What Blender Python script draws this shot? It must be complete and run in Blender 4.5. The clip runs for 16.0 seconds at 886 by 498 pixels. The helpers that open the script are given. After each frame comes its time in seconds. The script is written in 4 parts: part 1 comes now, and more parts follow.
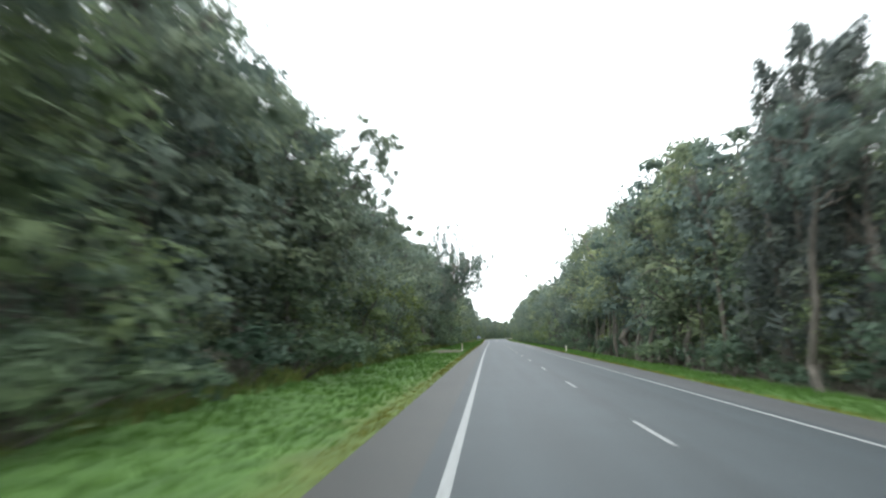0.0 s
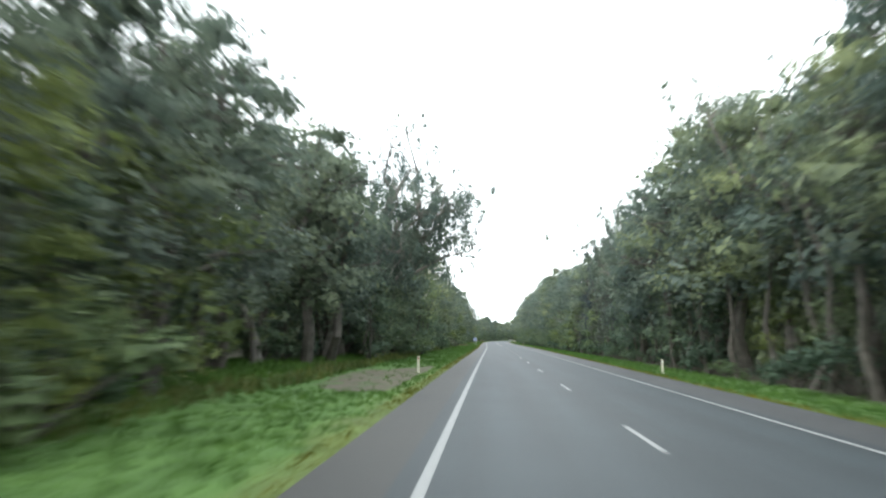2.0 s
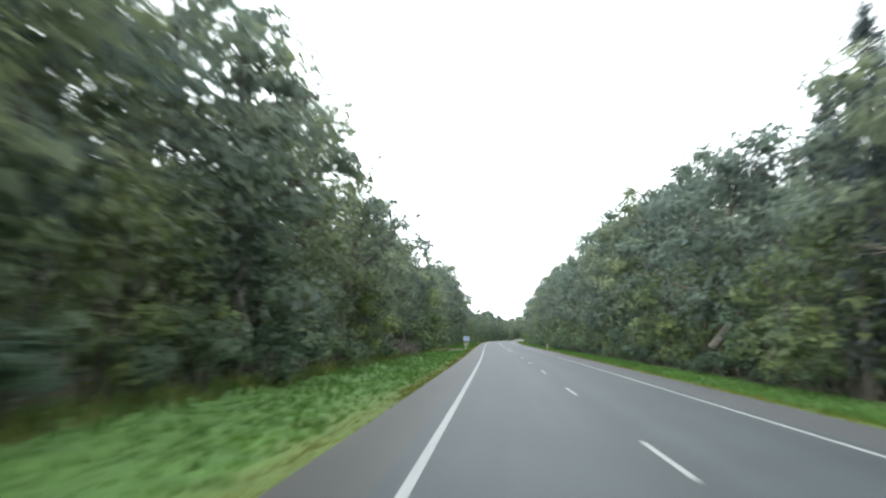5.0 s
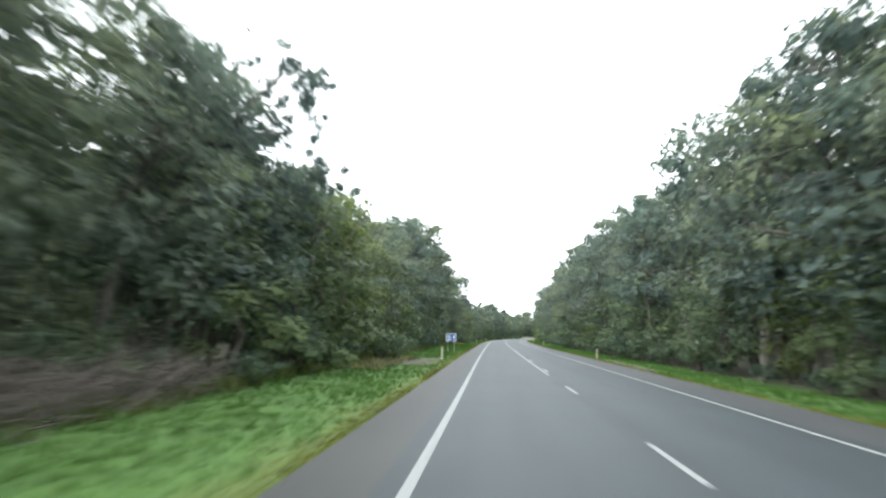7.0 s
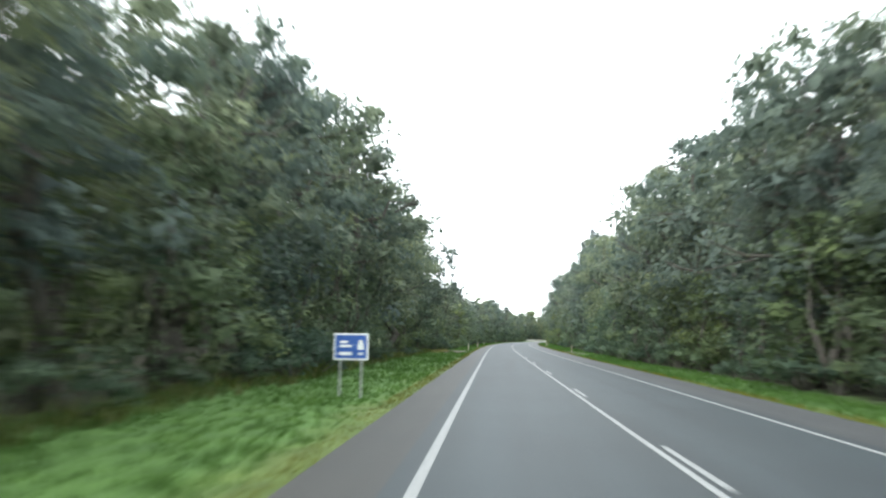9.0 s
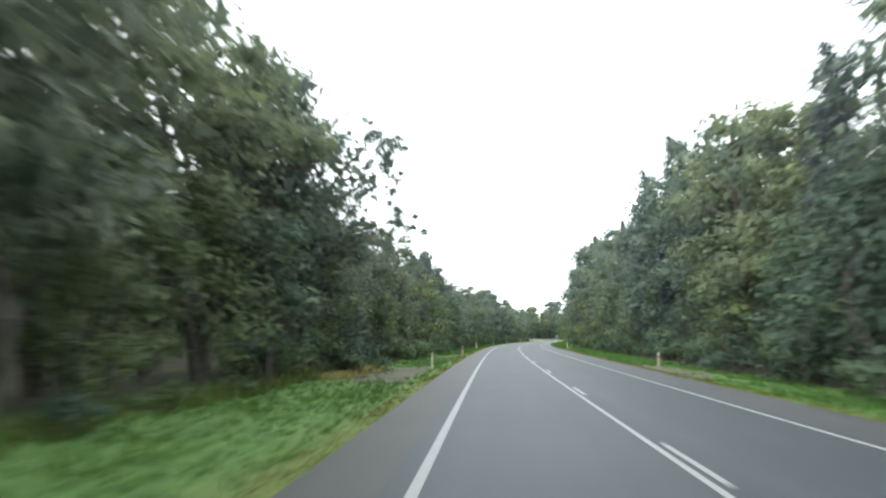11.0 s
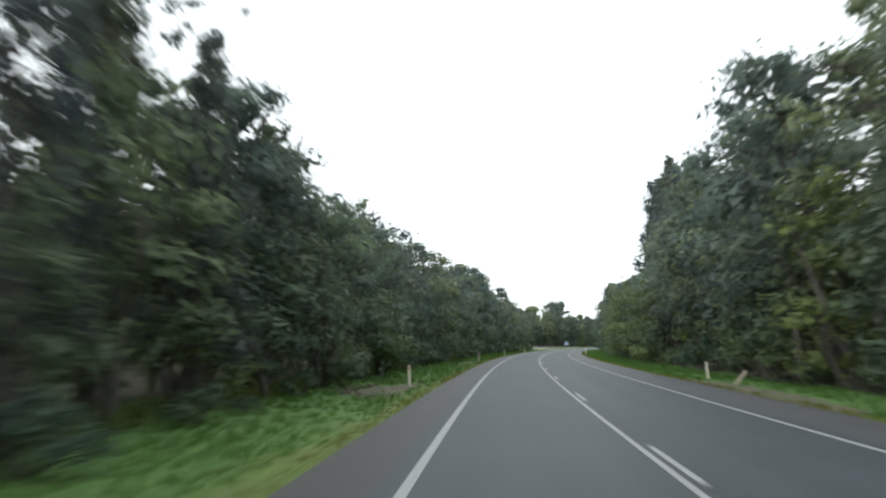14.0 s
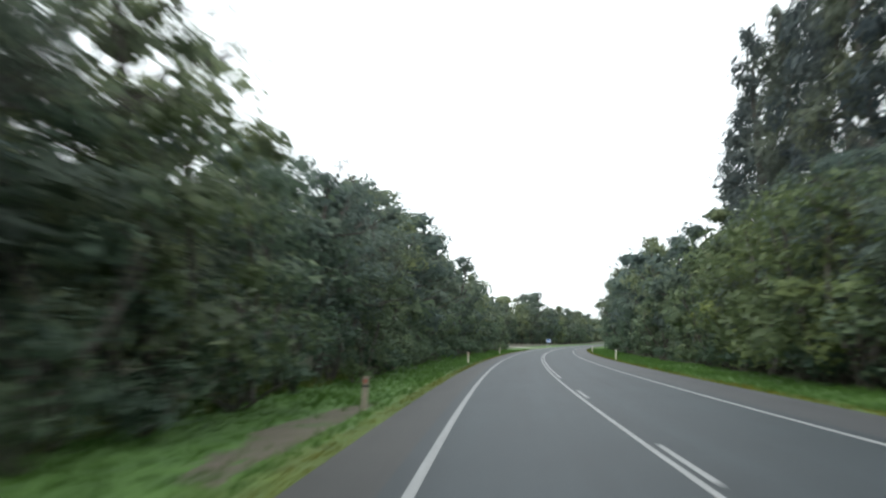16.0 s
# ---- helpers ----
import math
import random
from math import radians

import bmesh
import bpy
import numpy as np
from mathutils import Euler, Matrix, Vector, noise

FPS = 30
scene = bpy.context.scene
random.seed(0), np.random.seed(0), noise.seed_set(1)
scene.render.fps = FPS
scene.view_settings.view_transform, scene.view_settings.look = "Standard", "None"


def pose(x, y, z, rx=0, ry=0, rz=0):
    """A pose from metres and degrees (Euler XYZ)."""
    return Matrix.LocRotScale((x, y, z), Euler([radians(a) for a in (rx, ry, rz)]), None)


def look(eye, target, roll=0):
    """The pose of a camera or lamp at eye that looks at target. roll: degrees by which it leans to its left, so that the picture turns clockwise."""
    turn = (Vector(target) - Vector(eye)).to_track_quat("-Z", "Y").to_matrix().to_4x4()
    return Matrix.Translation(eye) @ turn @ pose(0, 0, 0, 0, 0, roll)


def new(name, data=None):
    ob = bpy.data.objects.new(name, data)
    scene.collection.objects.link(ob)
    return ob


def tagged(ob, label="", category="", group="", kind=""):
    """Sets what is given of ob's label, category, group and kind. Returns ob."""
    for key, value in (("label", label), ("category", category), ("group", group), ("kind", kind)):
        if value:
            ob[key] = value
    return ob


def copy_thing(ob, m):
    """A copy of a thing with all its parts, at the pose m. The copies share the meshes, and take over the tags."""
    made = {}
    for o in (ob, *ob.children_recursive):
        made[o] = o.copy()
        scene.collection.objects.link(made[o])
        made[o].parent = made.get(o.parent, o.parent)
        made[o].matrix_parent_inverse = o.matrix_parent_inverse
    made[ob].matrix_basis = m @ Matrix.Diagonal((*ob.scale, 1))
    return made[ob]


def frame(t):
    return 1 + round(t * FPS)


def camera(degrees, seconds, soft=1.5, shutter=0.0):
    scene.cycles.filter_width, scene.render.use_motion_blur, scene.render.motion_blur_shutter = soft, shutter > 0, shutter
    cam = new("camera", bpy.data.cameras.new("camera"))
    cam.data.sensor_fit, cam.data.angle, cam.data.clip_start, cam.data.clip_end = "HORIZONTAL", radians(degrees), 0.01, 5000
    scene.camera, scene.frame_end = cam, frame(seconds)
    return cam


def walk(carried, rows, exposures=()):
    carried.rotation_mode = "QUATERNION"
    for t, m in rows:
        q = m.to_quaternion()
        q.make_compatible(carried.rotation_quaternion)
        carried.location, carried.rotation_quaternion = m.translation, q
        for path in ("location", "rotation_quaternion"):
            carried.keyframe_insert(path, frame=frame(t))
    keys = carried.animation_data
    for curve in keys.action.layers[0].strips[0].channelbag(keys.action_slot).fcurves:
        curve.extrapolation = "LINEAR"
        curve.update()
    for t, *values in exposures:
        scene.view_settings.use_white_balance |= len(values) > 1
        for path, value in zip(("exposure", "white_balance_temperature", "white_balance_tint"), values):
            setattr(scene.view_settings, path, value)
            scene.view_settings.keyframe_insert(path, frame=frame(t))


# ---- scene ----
# path begin
PATH = [
    (0, 0.485, 0.000, 1.65, 97.27, -0.40, 3.91),
    (0.5, 0.509, 12.126, 1.65, 97.47, -0.40, 3.66),
    (1, 0.557, 24.251, 1.65, 97.37, -0.31, 3.79),
    (1.5, 0.561, 36.376, 1.65, 97.54, -0.58, 3.91),
    (2, 0.667, 48.501, 1.65, 97.42, -0.43, 3.89),
    (2.5, 0.753, 60.950, 1.65, 97.49, -0.49, 3.94),
    (3, 0.816, 73.399, 1.65, 97.48, -0.71, 3.79),
    (3.5, 0.868, 85.848, 1.65, 97.47, -0.64, 3.92),
    (4, 0.929, 98.297, 1.65, 97.47, -0.56, 4.07),
    (4.5, 0.971, 110.416, 1.65, 97.39, -0.65, 4.09),
    (5, 1.018, 122.536, 1.65, 97.31, -0.73, 4.12),
    (5.5, 1.065, 134.656, 1.65, 97.24, -0.82, 4.19),
    (6, 1.104, 146.777, 1.65, 97.16, -0.90, 4.31),
    (6.5, 1.123, 158.899, 1.65, 97.08, -0.99, 4.47),
    (7, 1.073, 170.939, 1.65, 97.12, -0.87, 4.47),
    (7.5, 0.987, 182.979, 1.65, 97.15, -0.74, 4.50),
    (8, 0.931, 195.019, 1.65, 97.24, -0.58, 4.65),
    (8.5, 0.801, 207.056, 1.65, 97.24, -0.43, 4.64),
    (9, 0.683, 219.044, 1.65, 97.32, -0.59, 4.48),
    (9.5, 0.610, 231.032, 1.65, 97.32, -0.42, 4.37),
    (10, 0.562, 243.021, 1.65, 97.32, -0.25, 4.29),
    (10.5, 0.525, 255.011, 1.65, 97.33, -0.08, 4.25),
    (11, 0.494, 267.000, 1.65, 97.33, 0.09, 4.24),
    (11.5, 0.517, 279.000, 1.65, 97.36, 0.11, 4.21),
    (12, 0.509, 290.998, 1.65, 97.54, 0.04, 3.91),
    (12.5, 0.619, 302.795, 1.65, 97.41, 0.59, 3.80),
    (13, 0.735, 314.591, 1.65, 97.67, 0.48, 3.75),
    (13.5, 0.908, 326.534, 1.65, 97.61, 0.70, 3.62),
    (14, 1.055, 338.477, 1.65, 97.91, 0.16, 3.58),
    (14.5, 1.236, 350.543, 1.65, 97.70, -0.23, 3.34),
    (15, 1.487, 362.607, 1.65, 97.47, -0.23, 2.72),
    (15.5, 1.948, 374.664, 1.65, 97.52, 0.07, 1.88),
    (16, 2.581, 386.712, 1.65, 97.73, 0.60, 0.84),
]
# path end
cam = camera(66.0, 16.0, soft=2.3, shutter=0.62)
walk(cam, [(row[0], pose(*row[1:])) for row in PATH], exposures=[(0, 0.41, 6250, 5), (0.7, 0.28, 6250, 5), (1.5, 0.36, 6250, 5), (2.5, 0.54, 6250, 5), (3.5, 0.46, 6250, 5), (7, 0.60, 6250, 5), (8.5, 0.58, 6250, 5), (11, 0.51, 6250, 5), (12, 0.36, 6250, 5), (12.5, 0.08, 6250, 6), (13.5, -0.22, 6250, 6), (14, -0.32, 6250, 6), (15, -0.16, 6250, 6), (16, -0.24, 6250, 6)])

# ---- light: a bright overcast sky and a weak, wide sun ----
world = bpy.data.worlds.new("sky")
scene.world = world
world.use_nodes = True
wn = world.node_tree.nodes
wl = world.node_tree.links
wn.clear()
sky = wn.new("ShaderNodeTexSky")
sky.sky_type = 'NISHITA'
sky.sun_disc = False
sky.sun_elevation = radians(42)
sky.sun_rotation = radians(200)
sky.dust_density = 4.0
sky_low = wn.new("ShaderNodeVectorMath")
sky_low.operation = 'SCALE'
sky_low.inputs["Scale"].default_value = 0.10
cloud = wn.new("ShaderNodeMix")
cloud.data_type = 'RGBA'
cloud.inputs[0].default_value = 0.86
cloud.inputs[7].default_value = (2.45, 2.5, 2.55, 1.0)
back = wn.new("ShaderNodeBackground")
wout = wn.new("ShaderNodeOutputWorld")
wl.new(sky.outputs[0], sky_low.inputs[0])
wl.new(sky_low.outputs[0], cloud.inputs[6])
wl.new(cloud.outputs[2], back.inputs[0])
wl.new(back.outputs[0], wout.inputs[0])
back.inputs[1].default_value = 1.0
sun = new("sun", bpy.data.lights.new("sun", 'SUN'))
sun.data.energy = 1.9
sun.data.angle = radians(25)
sun.data.color = (1.0, 0.96, 0.9)
sun.matrix_basis = look((0, 0, 50), (28, 47, 0))

# ---- the road's line: bend (1/m) along its length, from the left edge line ----
KNOT_S = (-400, -20, 60, 120, 180, 220, 260, 300, 340, 380, 420, 460, 500, 540, 580, 640, 1400)
KNOT_K = (0.0, -2.3, 1.24, 0.23, -3.06, 1.92, -0.07, 2.51, 5.69, 9.16, 11.96, 12.5, 12.5, 12.5, 12.5, 12.5, 12.5)
STEP = 1.0
S_ARR = np.arange(-400.0, 1400.0, STEP)
T_ARR = np.cumsum(np.interp(S_ARR, KNOT_S, np.array(KNOT_K) * 1e-4)) * STEP
T_ARR -= np.interp(0, S_ARR, T_ARR)
X_ARR = np.cumsum(np.sin(T_ARR)) * STEP
Y_ARR = np.cumsum(np.cos(T_ARR)) * STEP
X_ARR -= np.interp(0, S_ARR, X_ARR)
Y_ARR -= np.interp(0, S_ARR, Y_ARR)
CENTRE, RIGHT_LINE = 3.34, 6.86
SHOULDER_L, SHOULDER_R = -1.45, 8.9


def road_xy(s, o):
    a = np.interp(s, S_ARR, T_ARR)
    return np.interp(s, S_ARR, X_ARR) + o * np.cos(a), np.interp(s, S_ARR, Y_ARR) - o * np.sin(a)


def heading(s):
    return float(np.interp(s, S_ARR, T_ARR))


def crown_fall(s, o):
    """Height of the asphalt: the far lane falls away from the crown on the straight."""
    return -np.interp(s, (280, 340), (0.022, -0.005)) * np.maximum(0.0, np.minimum(o, 16.0) - CENTRE)


OFF = (-2000, -60, -22, -12, -8.5, -6.0, -4.0, -2.6, -1.9, -1.48, -1.36, 8.6, 9.1, 9.9, 11.5, 14, 20, 40, 60, 2000)
OFF_Z = (2.0, 1.2, 0.7, 0.3, 0.08, -0.10, -0.12, -0.05, -0.015, -0.025, -0.10, -0.10, -0.05, -0.08, -0.14, -0.16, 0.0, 0.3, 0.6, 2.0)


def ground_z(s, o):
    lump = 0.06 * np.sin(s * 0.31 + o * 0.9) * np.cos(s * 0.13 - o * 0.5) + 0.03 * np.sin(s * 1.1 + o * 1.7)
    wild = np.clip(np.maximum(-1.9 - o, o - 9.1) / 3.0, 0, 1)
    return np.interp(o, OFF, OFF_Z) + lump * wild + crown_fall(s, o)


# ---- materials ----
def material(name):
    m = bpy.data.materials.new(name)
    m.use_nodes = True
    n = m.node_tree.nodes
    return m, n, m.node_tree.links, n["Principled BSDF"]


def ramp_node(n, stops):
    r = n.new("ShaderNodeValToRGB")
    while len(r.color_ramp.elements) < len(stops):
        r.color_ramp.elements.new(0.5)
    for e, (at, c) in zip(r.color_ramp.elements, stops):
        e.position = at
        e.color = (*c, 1)
    return r


def noise_node(n, l, scale, detail=4, source=None):
    t = n.new("ShaderNodeTexNoise")
    t.inputs["Scale"].default_value = scale
    t.inputs["Detail"].default_value = detail
    if source is not None:
        l.new(source, t.inputs["Vector"])
    return t


def mixed(n, l, kind, a, b, fac):
    m = n.new("ShaderNodeMix")
    m.data_type = 'RGBA'
    m.blend_type = kind
    for sock, v in ((0, fac), (6, a), (7, b)):
        if isinstance(v, (int, float)):
            m.inputs[sock].default_value = v
        elif isinstance(v, tuple):
            m.inputs[sock].default_value = (*v, 1)
        else:
            l.new(v, m.inputs[sock])
    return m.outputs[2]


def bumped(n, l, p, height, strength, distance):
    b = n.new("ShaderNodeBump")
    b.inputs["Strength"].default_value = strength
    b.inputs["Distance"].default_value = distance
    l.new(height, b.inputs["Height"])
    l.new(b.outputs[0], p.inputs["Normal"])


def foliage(name, dark, mid, light, through_light=0.45, even=0.35):
    m, n, l, p = material(name)
    geo = n.new("ShaderNodeNewGeometry")
    info = n.new("ShaderNodeObjectInfo")
    r = ramp_node(n, [(0.0, dark), (0.55, mid), (1.0, light)])
    l.new(geo.outputs["Random Per Island"], r.inputs[0])
    obr = ramp_node(n, [(0.0, (0.72, 0.78, 0.78)), (0.35, (0.97, 0.97, 0.93)), (0.7, (1.08, 1.04, 0.88)), (1.0, (1.3, 1.22, 0.8))])
    l.new(info.outputs["Random"], obr.inputs[0])
    co = n.new("ShaderNodeTexCoord")
    big = noise_node(n, l, 0.55, 2, co.outputs["Object"])
    br = ramp_node(n, [(0.32, (0.62, 0.66, 0.68)), (0.5, (1.0, 1.0, 0.96)), (0.68, (1.6, 1.5, 1.1))])
    l.new(big.outputs[0], br.inputs[0])
    c = mixed(n, l, 'MULTIPLY', r.outputs[0], obr.outputs[0], 1.0)
    c = mixed(n, l, 'MULTIPLY', c, br.outputs[0], 1.0 - even)
    fine = noise_node(n, l, 6.0, 4, co.outputs["Object"])
    fr = ramp_node(n, [(0.34, (0.82, 0.83, 0.83)), (0.5, (1.0, 1.0, 1.0)), (0.66, (1.2, 1.19, 1.16))])
    l.new(fine.outputs[0], fr.inputs[0])
    c = mixed(n, l, 'MULTIPLY', c, fr.outputs[0], 1.0)
    l.new(c, p.inputs["Base Color"])
    p.inputs["Roughness"].default_value = 0.6
    p.inputs["Specular IOR Level"].default_value = 0.2
    tr = n.new("ShaderNodeBsdfTranslucent")
    l.new(c, tr.inputs[0])
    mx = n.new("ShaderNodeMixShader")
    mx.inputs[0].default_value = through_light
    l.new(p.outputs[0], mx.inputs[1])
    l.new(tr.outputs[0], mx.inputs[2])
    l.new(mx.outputs[0], n["Material Output"].inputs[0])
    return m


def plain(name, colour, rough=0.6, metal=0.0, vary=0.2, scale=6.0, bump=0.0):
    m, n, l, p = material(name)
    co = n.new("ShaderNodeTexCoord")
    t = noise_node(n, l, scale, 5, co.outputs["Object"])
    r = ramp_node(n, [(0.3, tuple(c * (1 - vary) for c in colour)), (0.7, tuple(min(1, c * (1 + vary)) for c in colour))])
    l.new(t.outputs[0], r.inputs[0])
    l.new(r.outputs[0], p.inputs["Base Color"])
    p.inputs["Roughness"].default_value = rough
    p.inputs["Metallic"].default_value = metal
    if bump:
        bumped(n, l, p, t.outputs[0], bump, 0.02)
    return m


def bare_earth():
    """Grey-brown gravelly earth with thin weeds over it."""
    m, n, l, p = material("bare_earth")
    co = n.new("ShaderNodeTexCoord")
    weeds = noise_node(n, l, 0.9, 5, co.outputs["Object"])
    grain = noise_node(n, l, 14, 6, co.outputs["Object"])
    a = ramp_node(n, [(0.40, (0.096, 0.083, 0.060)), (0.53, (0.080, 0.077, 0.047)), (0.66, (0.058, 0.088, 0.032))])
    l.new(weeds.outputs[0], a.inputs[0])
    b = ramp_node(n, [(0.3, (0.68, 0.68, 0.68)), (0.7, (1.3, 1.28, 1.25))])
    l.new(grain.outputs[0], b.inputs[0])
    l.new(mixed(n, l, 'MULTIPLY', a.outputs[0], b.outputs[0], 1.0), p.inputs["Base Color"])
    p.inputs["Roughness"].default_value = 0.95
    bumped(n, l, p, grain.outputs[0], 0.7, 0.03)
    return m


def asphalt(name, base, warm, wear, worn=False):
    m, n, l, p = material(name)
    co = n.new("ShaderNodeTexCoord")
    uv = n.new("ShaderNodeUVMap")
    fine = noise_node(n, l, 45, 6, co.outputs["Object"])
    blot = noise_node(n, l, 0.35, 5, co.outputs["Object"])
    stretch = n.new("ShaderNodeMapping")
    stretch.inputs["Scale"].default_value = (1.4, 0.05, 1)
    l.new(uv.outputs[0], stretch.inputs[0])
    streak = noise_node(n, l, 1.0, 4, stretch.outputs[0])
    a = ramp_node(n, [(0.3, tuple(v * 0.75 for v in base)), (0.7, tuple(v * 1.25 for v in base))])
    l.new(fine.outputs[0], a.inputs[0])
    b = ramp_node(n, [(0.3, (0.85, 0.85, 0.86)), (0.7, warm)])
    l.new(blot.outputs[0], b.inputs[0])
    c = ramp_node(n, [(0.35, (1 - wear, 1 - wear, 1 - wear)), (0.65, (1 + wear, 1 + wear, 1 + wear))])
    l.new(streak.outputs[0], c.inputs[0])
    col = mixed(n, l, 'MULTIPLY', a.outputs[0], b.outputs[0], 1.0)
    col = mixed(n, l, 'MULTIPLY', col, c.outputs[0], 1.0)
    if worn:
        # dark joint under the centre line, oily strip along each lane, paler wheel tracks
        sep = n.new("ShaderNodeSeparateXYZ")
        l.new(uv.outputs[0], sep.inputs[0])
        wob = n.new("ShaderNodeMath")
        wob.operation = 'MULTIPLY_ADD'
        l.new(streak.outputs[0], wob.inputs[0])
        wob.inputs[1].default_value = 0.25
        l.new(sep.outputs[0], wob.inputs[2])
        across = n.new("ShaderNodeMapRange")
        across.inputs[1].default_value = -0.5 + 0.125
        across.inputs[2].default_value = 7.5 + 0.125
        l.new(wob.outputs[0], across.inputs[0])
        g = lambda k: (k, k, k)
        at = lambda o: (o + 0.5) / 8.0
        band = ramp_node(n, [(at(0.3), g(0.97)), (at(0.85), g(1.06)), (at(1.65), g(0.95)), (at(2.5), g(1.06)), (at(3.05), g(0.96)), (at(3.3), g(0.80)), (at(3.5), g(0.80)), (at(3.75), g(0.97)),
                             (at(4.3), g(1.07)), (at(5.1), g(0.93)), (at(5.9), g(1.06)), (at(6.6), g(0.97))])
        l.new(across.outputs[0], band.inputs[0])
        col = mixed(n, l, 'MULTIPLY', col, band.outputs[0], 1.0)
    l.new(col, p.inputs["Base Color"])
    p.inputs["Specular IOR Level"].default_value = 0.4
    p.inputs["Roughness"].default_value = 0.66
    bumped(n, l, p, fine.outputs[0], 0.5, 0.01)
    return m


M_LANE = asphalt("lane_asphalt", (0.0250, 0.0335, 0.0385), (1.08, 1.08, 1.08), 0.12, worn=True)
M_SHOULDER = asphalt("shoulder_chipseal", (0.0325, 0.0330, 0.0315), (1.1, 1.07, 1.05), 0.10)
M_FAR_SHOULDER = asphalt("far_shoulder_asphalt", (0.044, 0.0468, 0.0496), (1.1, 1.07, 1.05), 0.10)
M_LINE = plain("line_paint", (0.22, 0.228, 0.228), 0.7, 0, 0.25, 9.0)
M_POST = plain("post_plastic", (0.54, 0.525, 0.43), 0.5, 0, 0.12, 5.0)
M_RED = plain("red_reflector", (0.32, 0.07, 0.05), 0.3, 0, 0.1)
M_CLEAR = plain("white_reflector", (0.6, 0.62, 0.64), 0.2, 0, 0.1)
M_TIMBER = plain("weathered_timber", (0.28, 0.25, 0.195), 0.85, 0, 0.3, 14.0, 0.4)
M_BLACK = plain("black_band", (0.02, 0.02, 0.02), 0.6)
M_BLUE = plain("sign_blue", (0.035, 0.10, 0.36), 0.4, 0, 0.08)
M_WHITE = plain("sign_white", (0.75, 0.77, 0.78), 0.4, 0, 0.05)
M_STEEL = plain("galvanised_steel", (0.42, 0.43, 0.43), 0.45, 0.7, 0.15)
M_BARK = plain("grey_bark", (0.08, 0.073, 0.063), 0.9, 0, 0.45, 3.0, 0.6)
M_PALE = plain("pale_bark", (0.17, 0.158, 0.14), 0.8, 0, 0.35, 2.0, 0.4)
M_CLOD = plain("crumbled_earth", (0.08, 0.0672, 0.0512), 0.95, 0, 0.4, 4.0, 0.5)
M_DEAD = plain("dead_wood", (0.11, 0.092, 0.08), 0.9, 0, 0.3, 4.0, 0.4)
M_BONE = plain("bleached_wood", (0.5, 0.48, 0.44), 0.85, 0, 0.2, 3.0, 0.3)
M_DIRT = bare_earth()
M_GRAVEL = plain("pale_gravel", (0.336, 0.32, 0.288), 0.95, 0, 0.25, 2.0, 0.5)
M_EUC = foliage("eucalypt_leaves", (0.112, 0.146, 0.137), (0.130, 0.169, 0.155), (0.153, 0.195, 0.174))
M_OAK = foliage("she_oak_needles", (0.075, 0.097, 0.110), (0.088, 0.109, 0.120), (0.104, 0.124, 0.136))
M_UNDER = foliage("understory_leaves", (0.106, 0.147, 0.116), (0.124, 0.173, 0.128), (0.150, 0.202, 0.140))
M_SHRUB = foliage("shrub_leaves", (0.078, 0.117, 0.088), (0.093, 0.138, 0.102), (0.114, 0.163, 0.120))
M_PALESHRUB = foliage("pale_shrub_leaves", (0.20, 0.23, 0.10), (0.30, 0.33, 0.15), (0.42, 0.44, 0.22))
M_OLIVE = foliage("olive_leaves", (0.102, 0.139, 0.073), (0.123, 0.162, 0.080), (0.148, 0.190, 0.096))
M_LONG = foliage("long_grass_blades", (0.056, 0.096, 0.028), (0.088, 0.12, 0.04), (0.152, 0.152, 0.072), 0.3)
M_GRASS = foliage("grass_blades", (0.058, 0.122, 0.030), (0.070, 0.145, 0.036), (0.086, 0.166, 0.046), 0.45, 0.6)
M_DRY = foliage("dry_grass_blades", (0.092, 0.108, 0.018), (0.112, 0.118, 0.021), (0.138, 0.130, 0.026), 0.4, 0.7)
M_STRAW = foliage("straw_blades", (0.19, 0.182, 0.095), (0.25, 0.236, 0.125), (0.32, 0.296, 0.165), 0.3, 0.5)


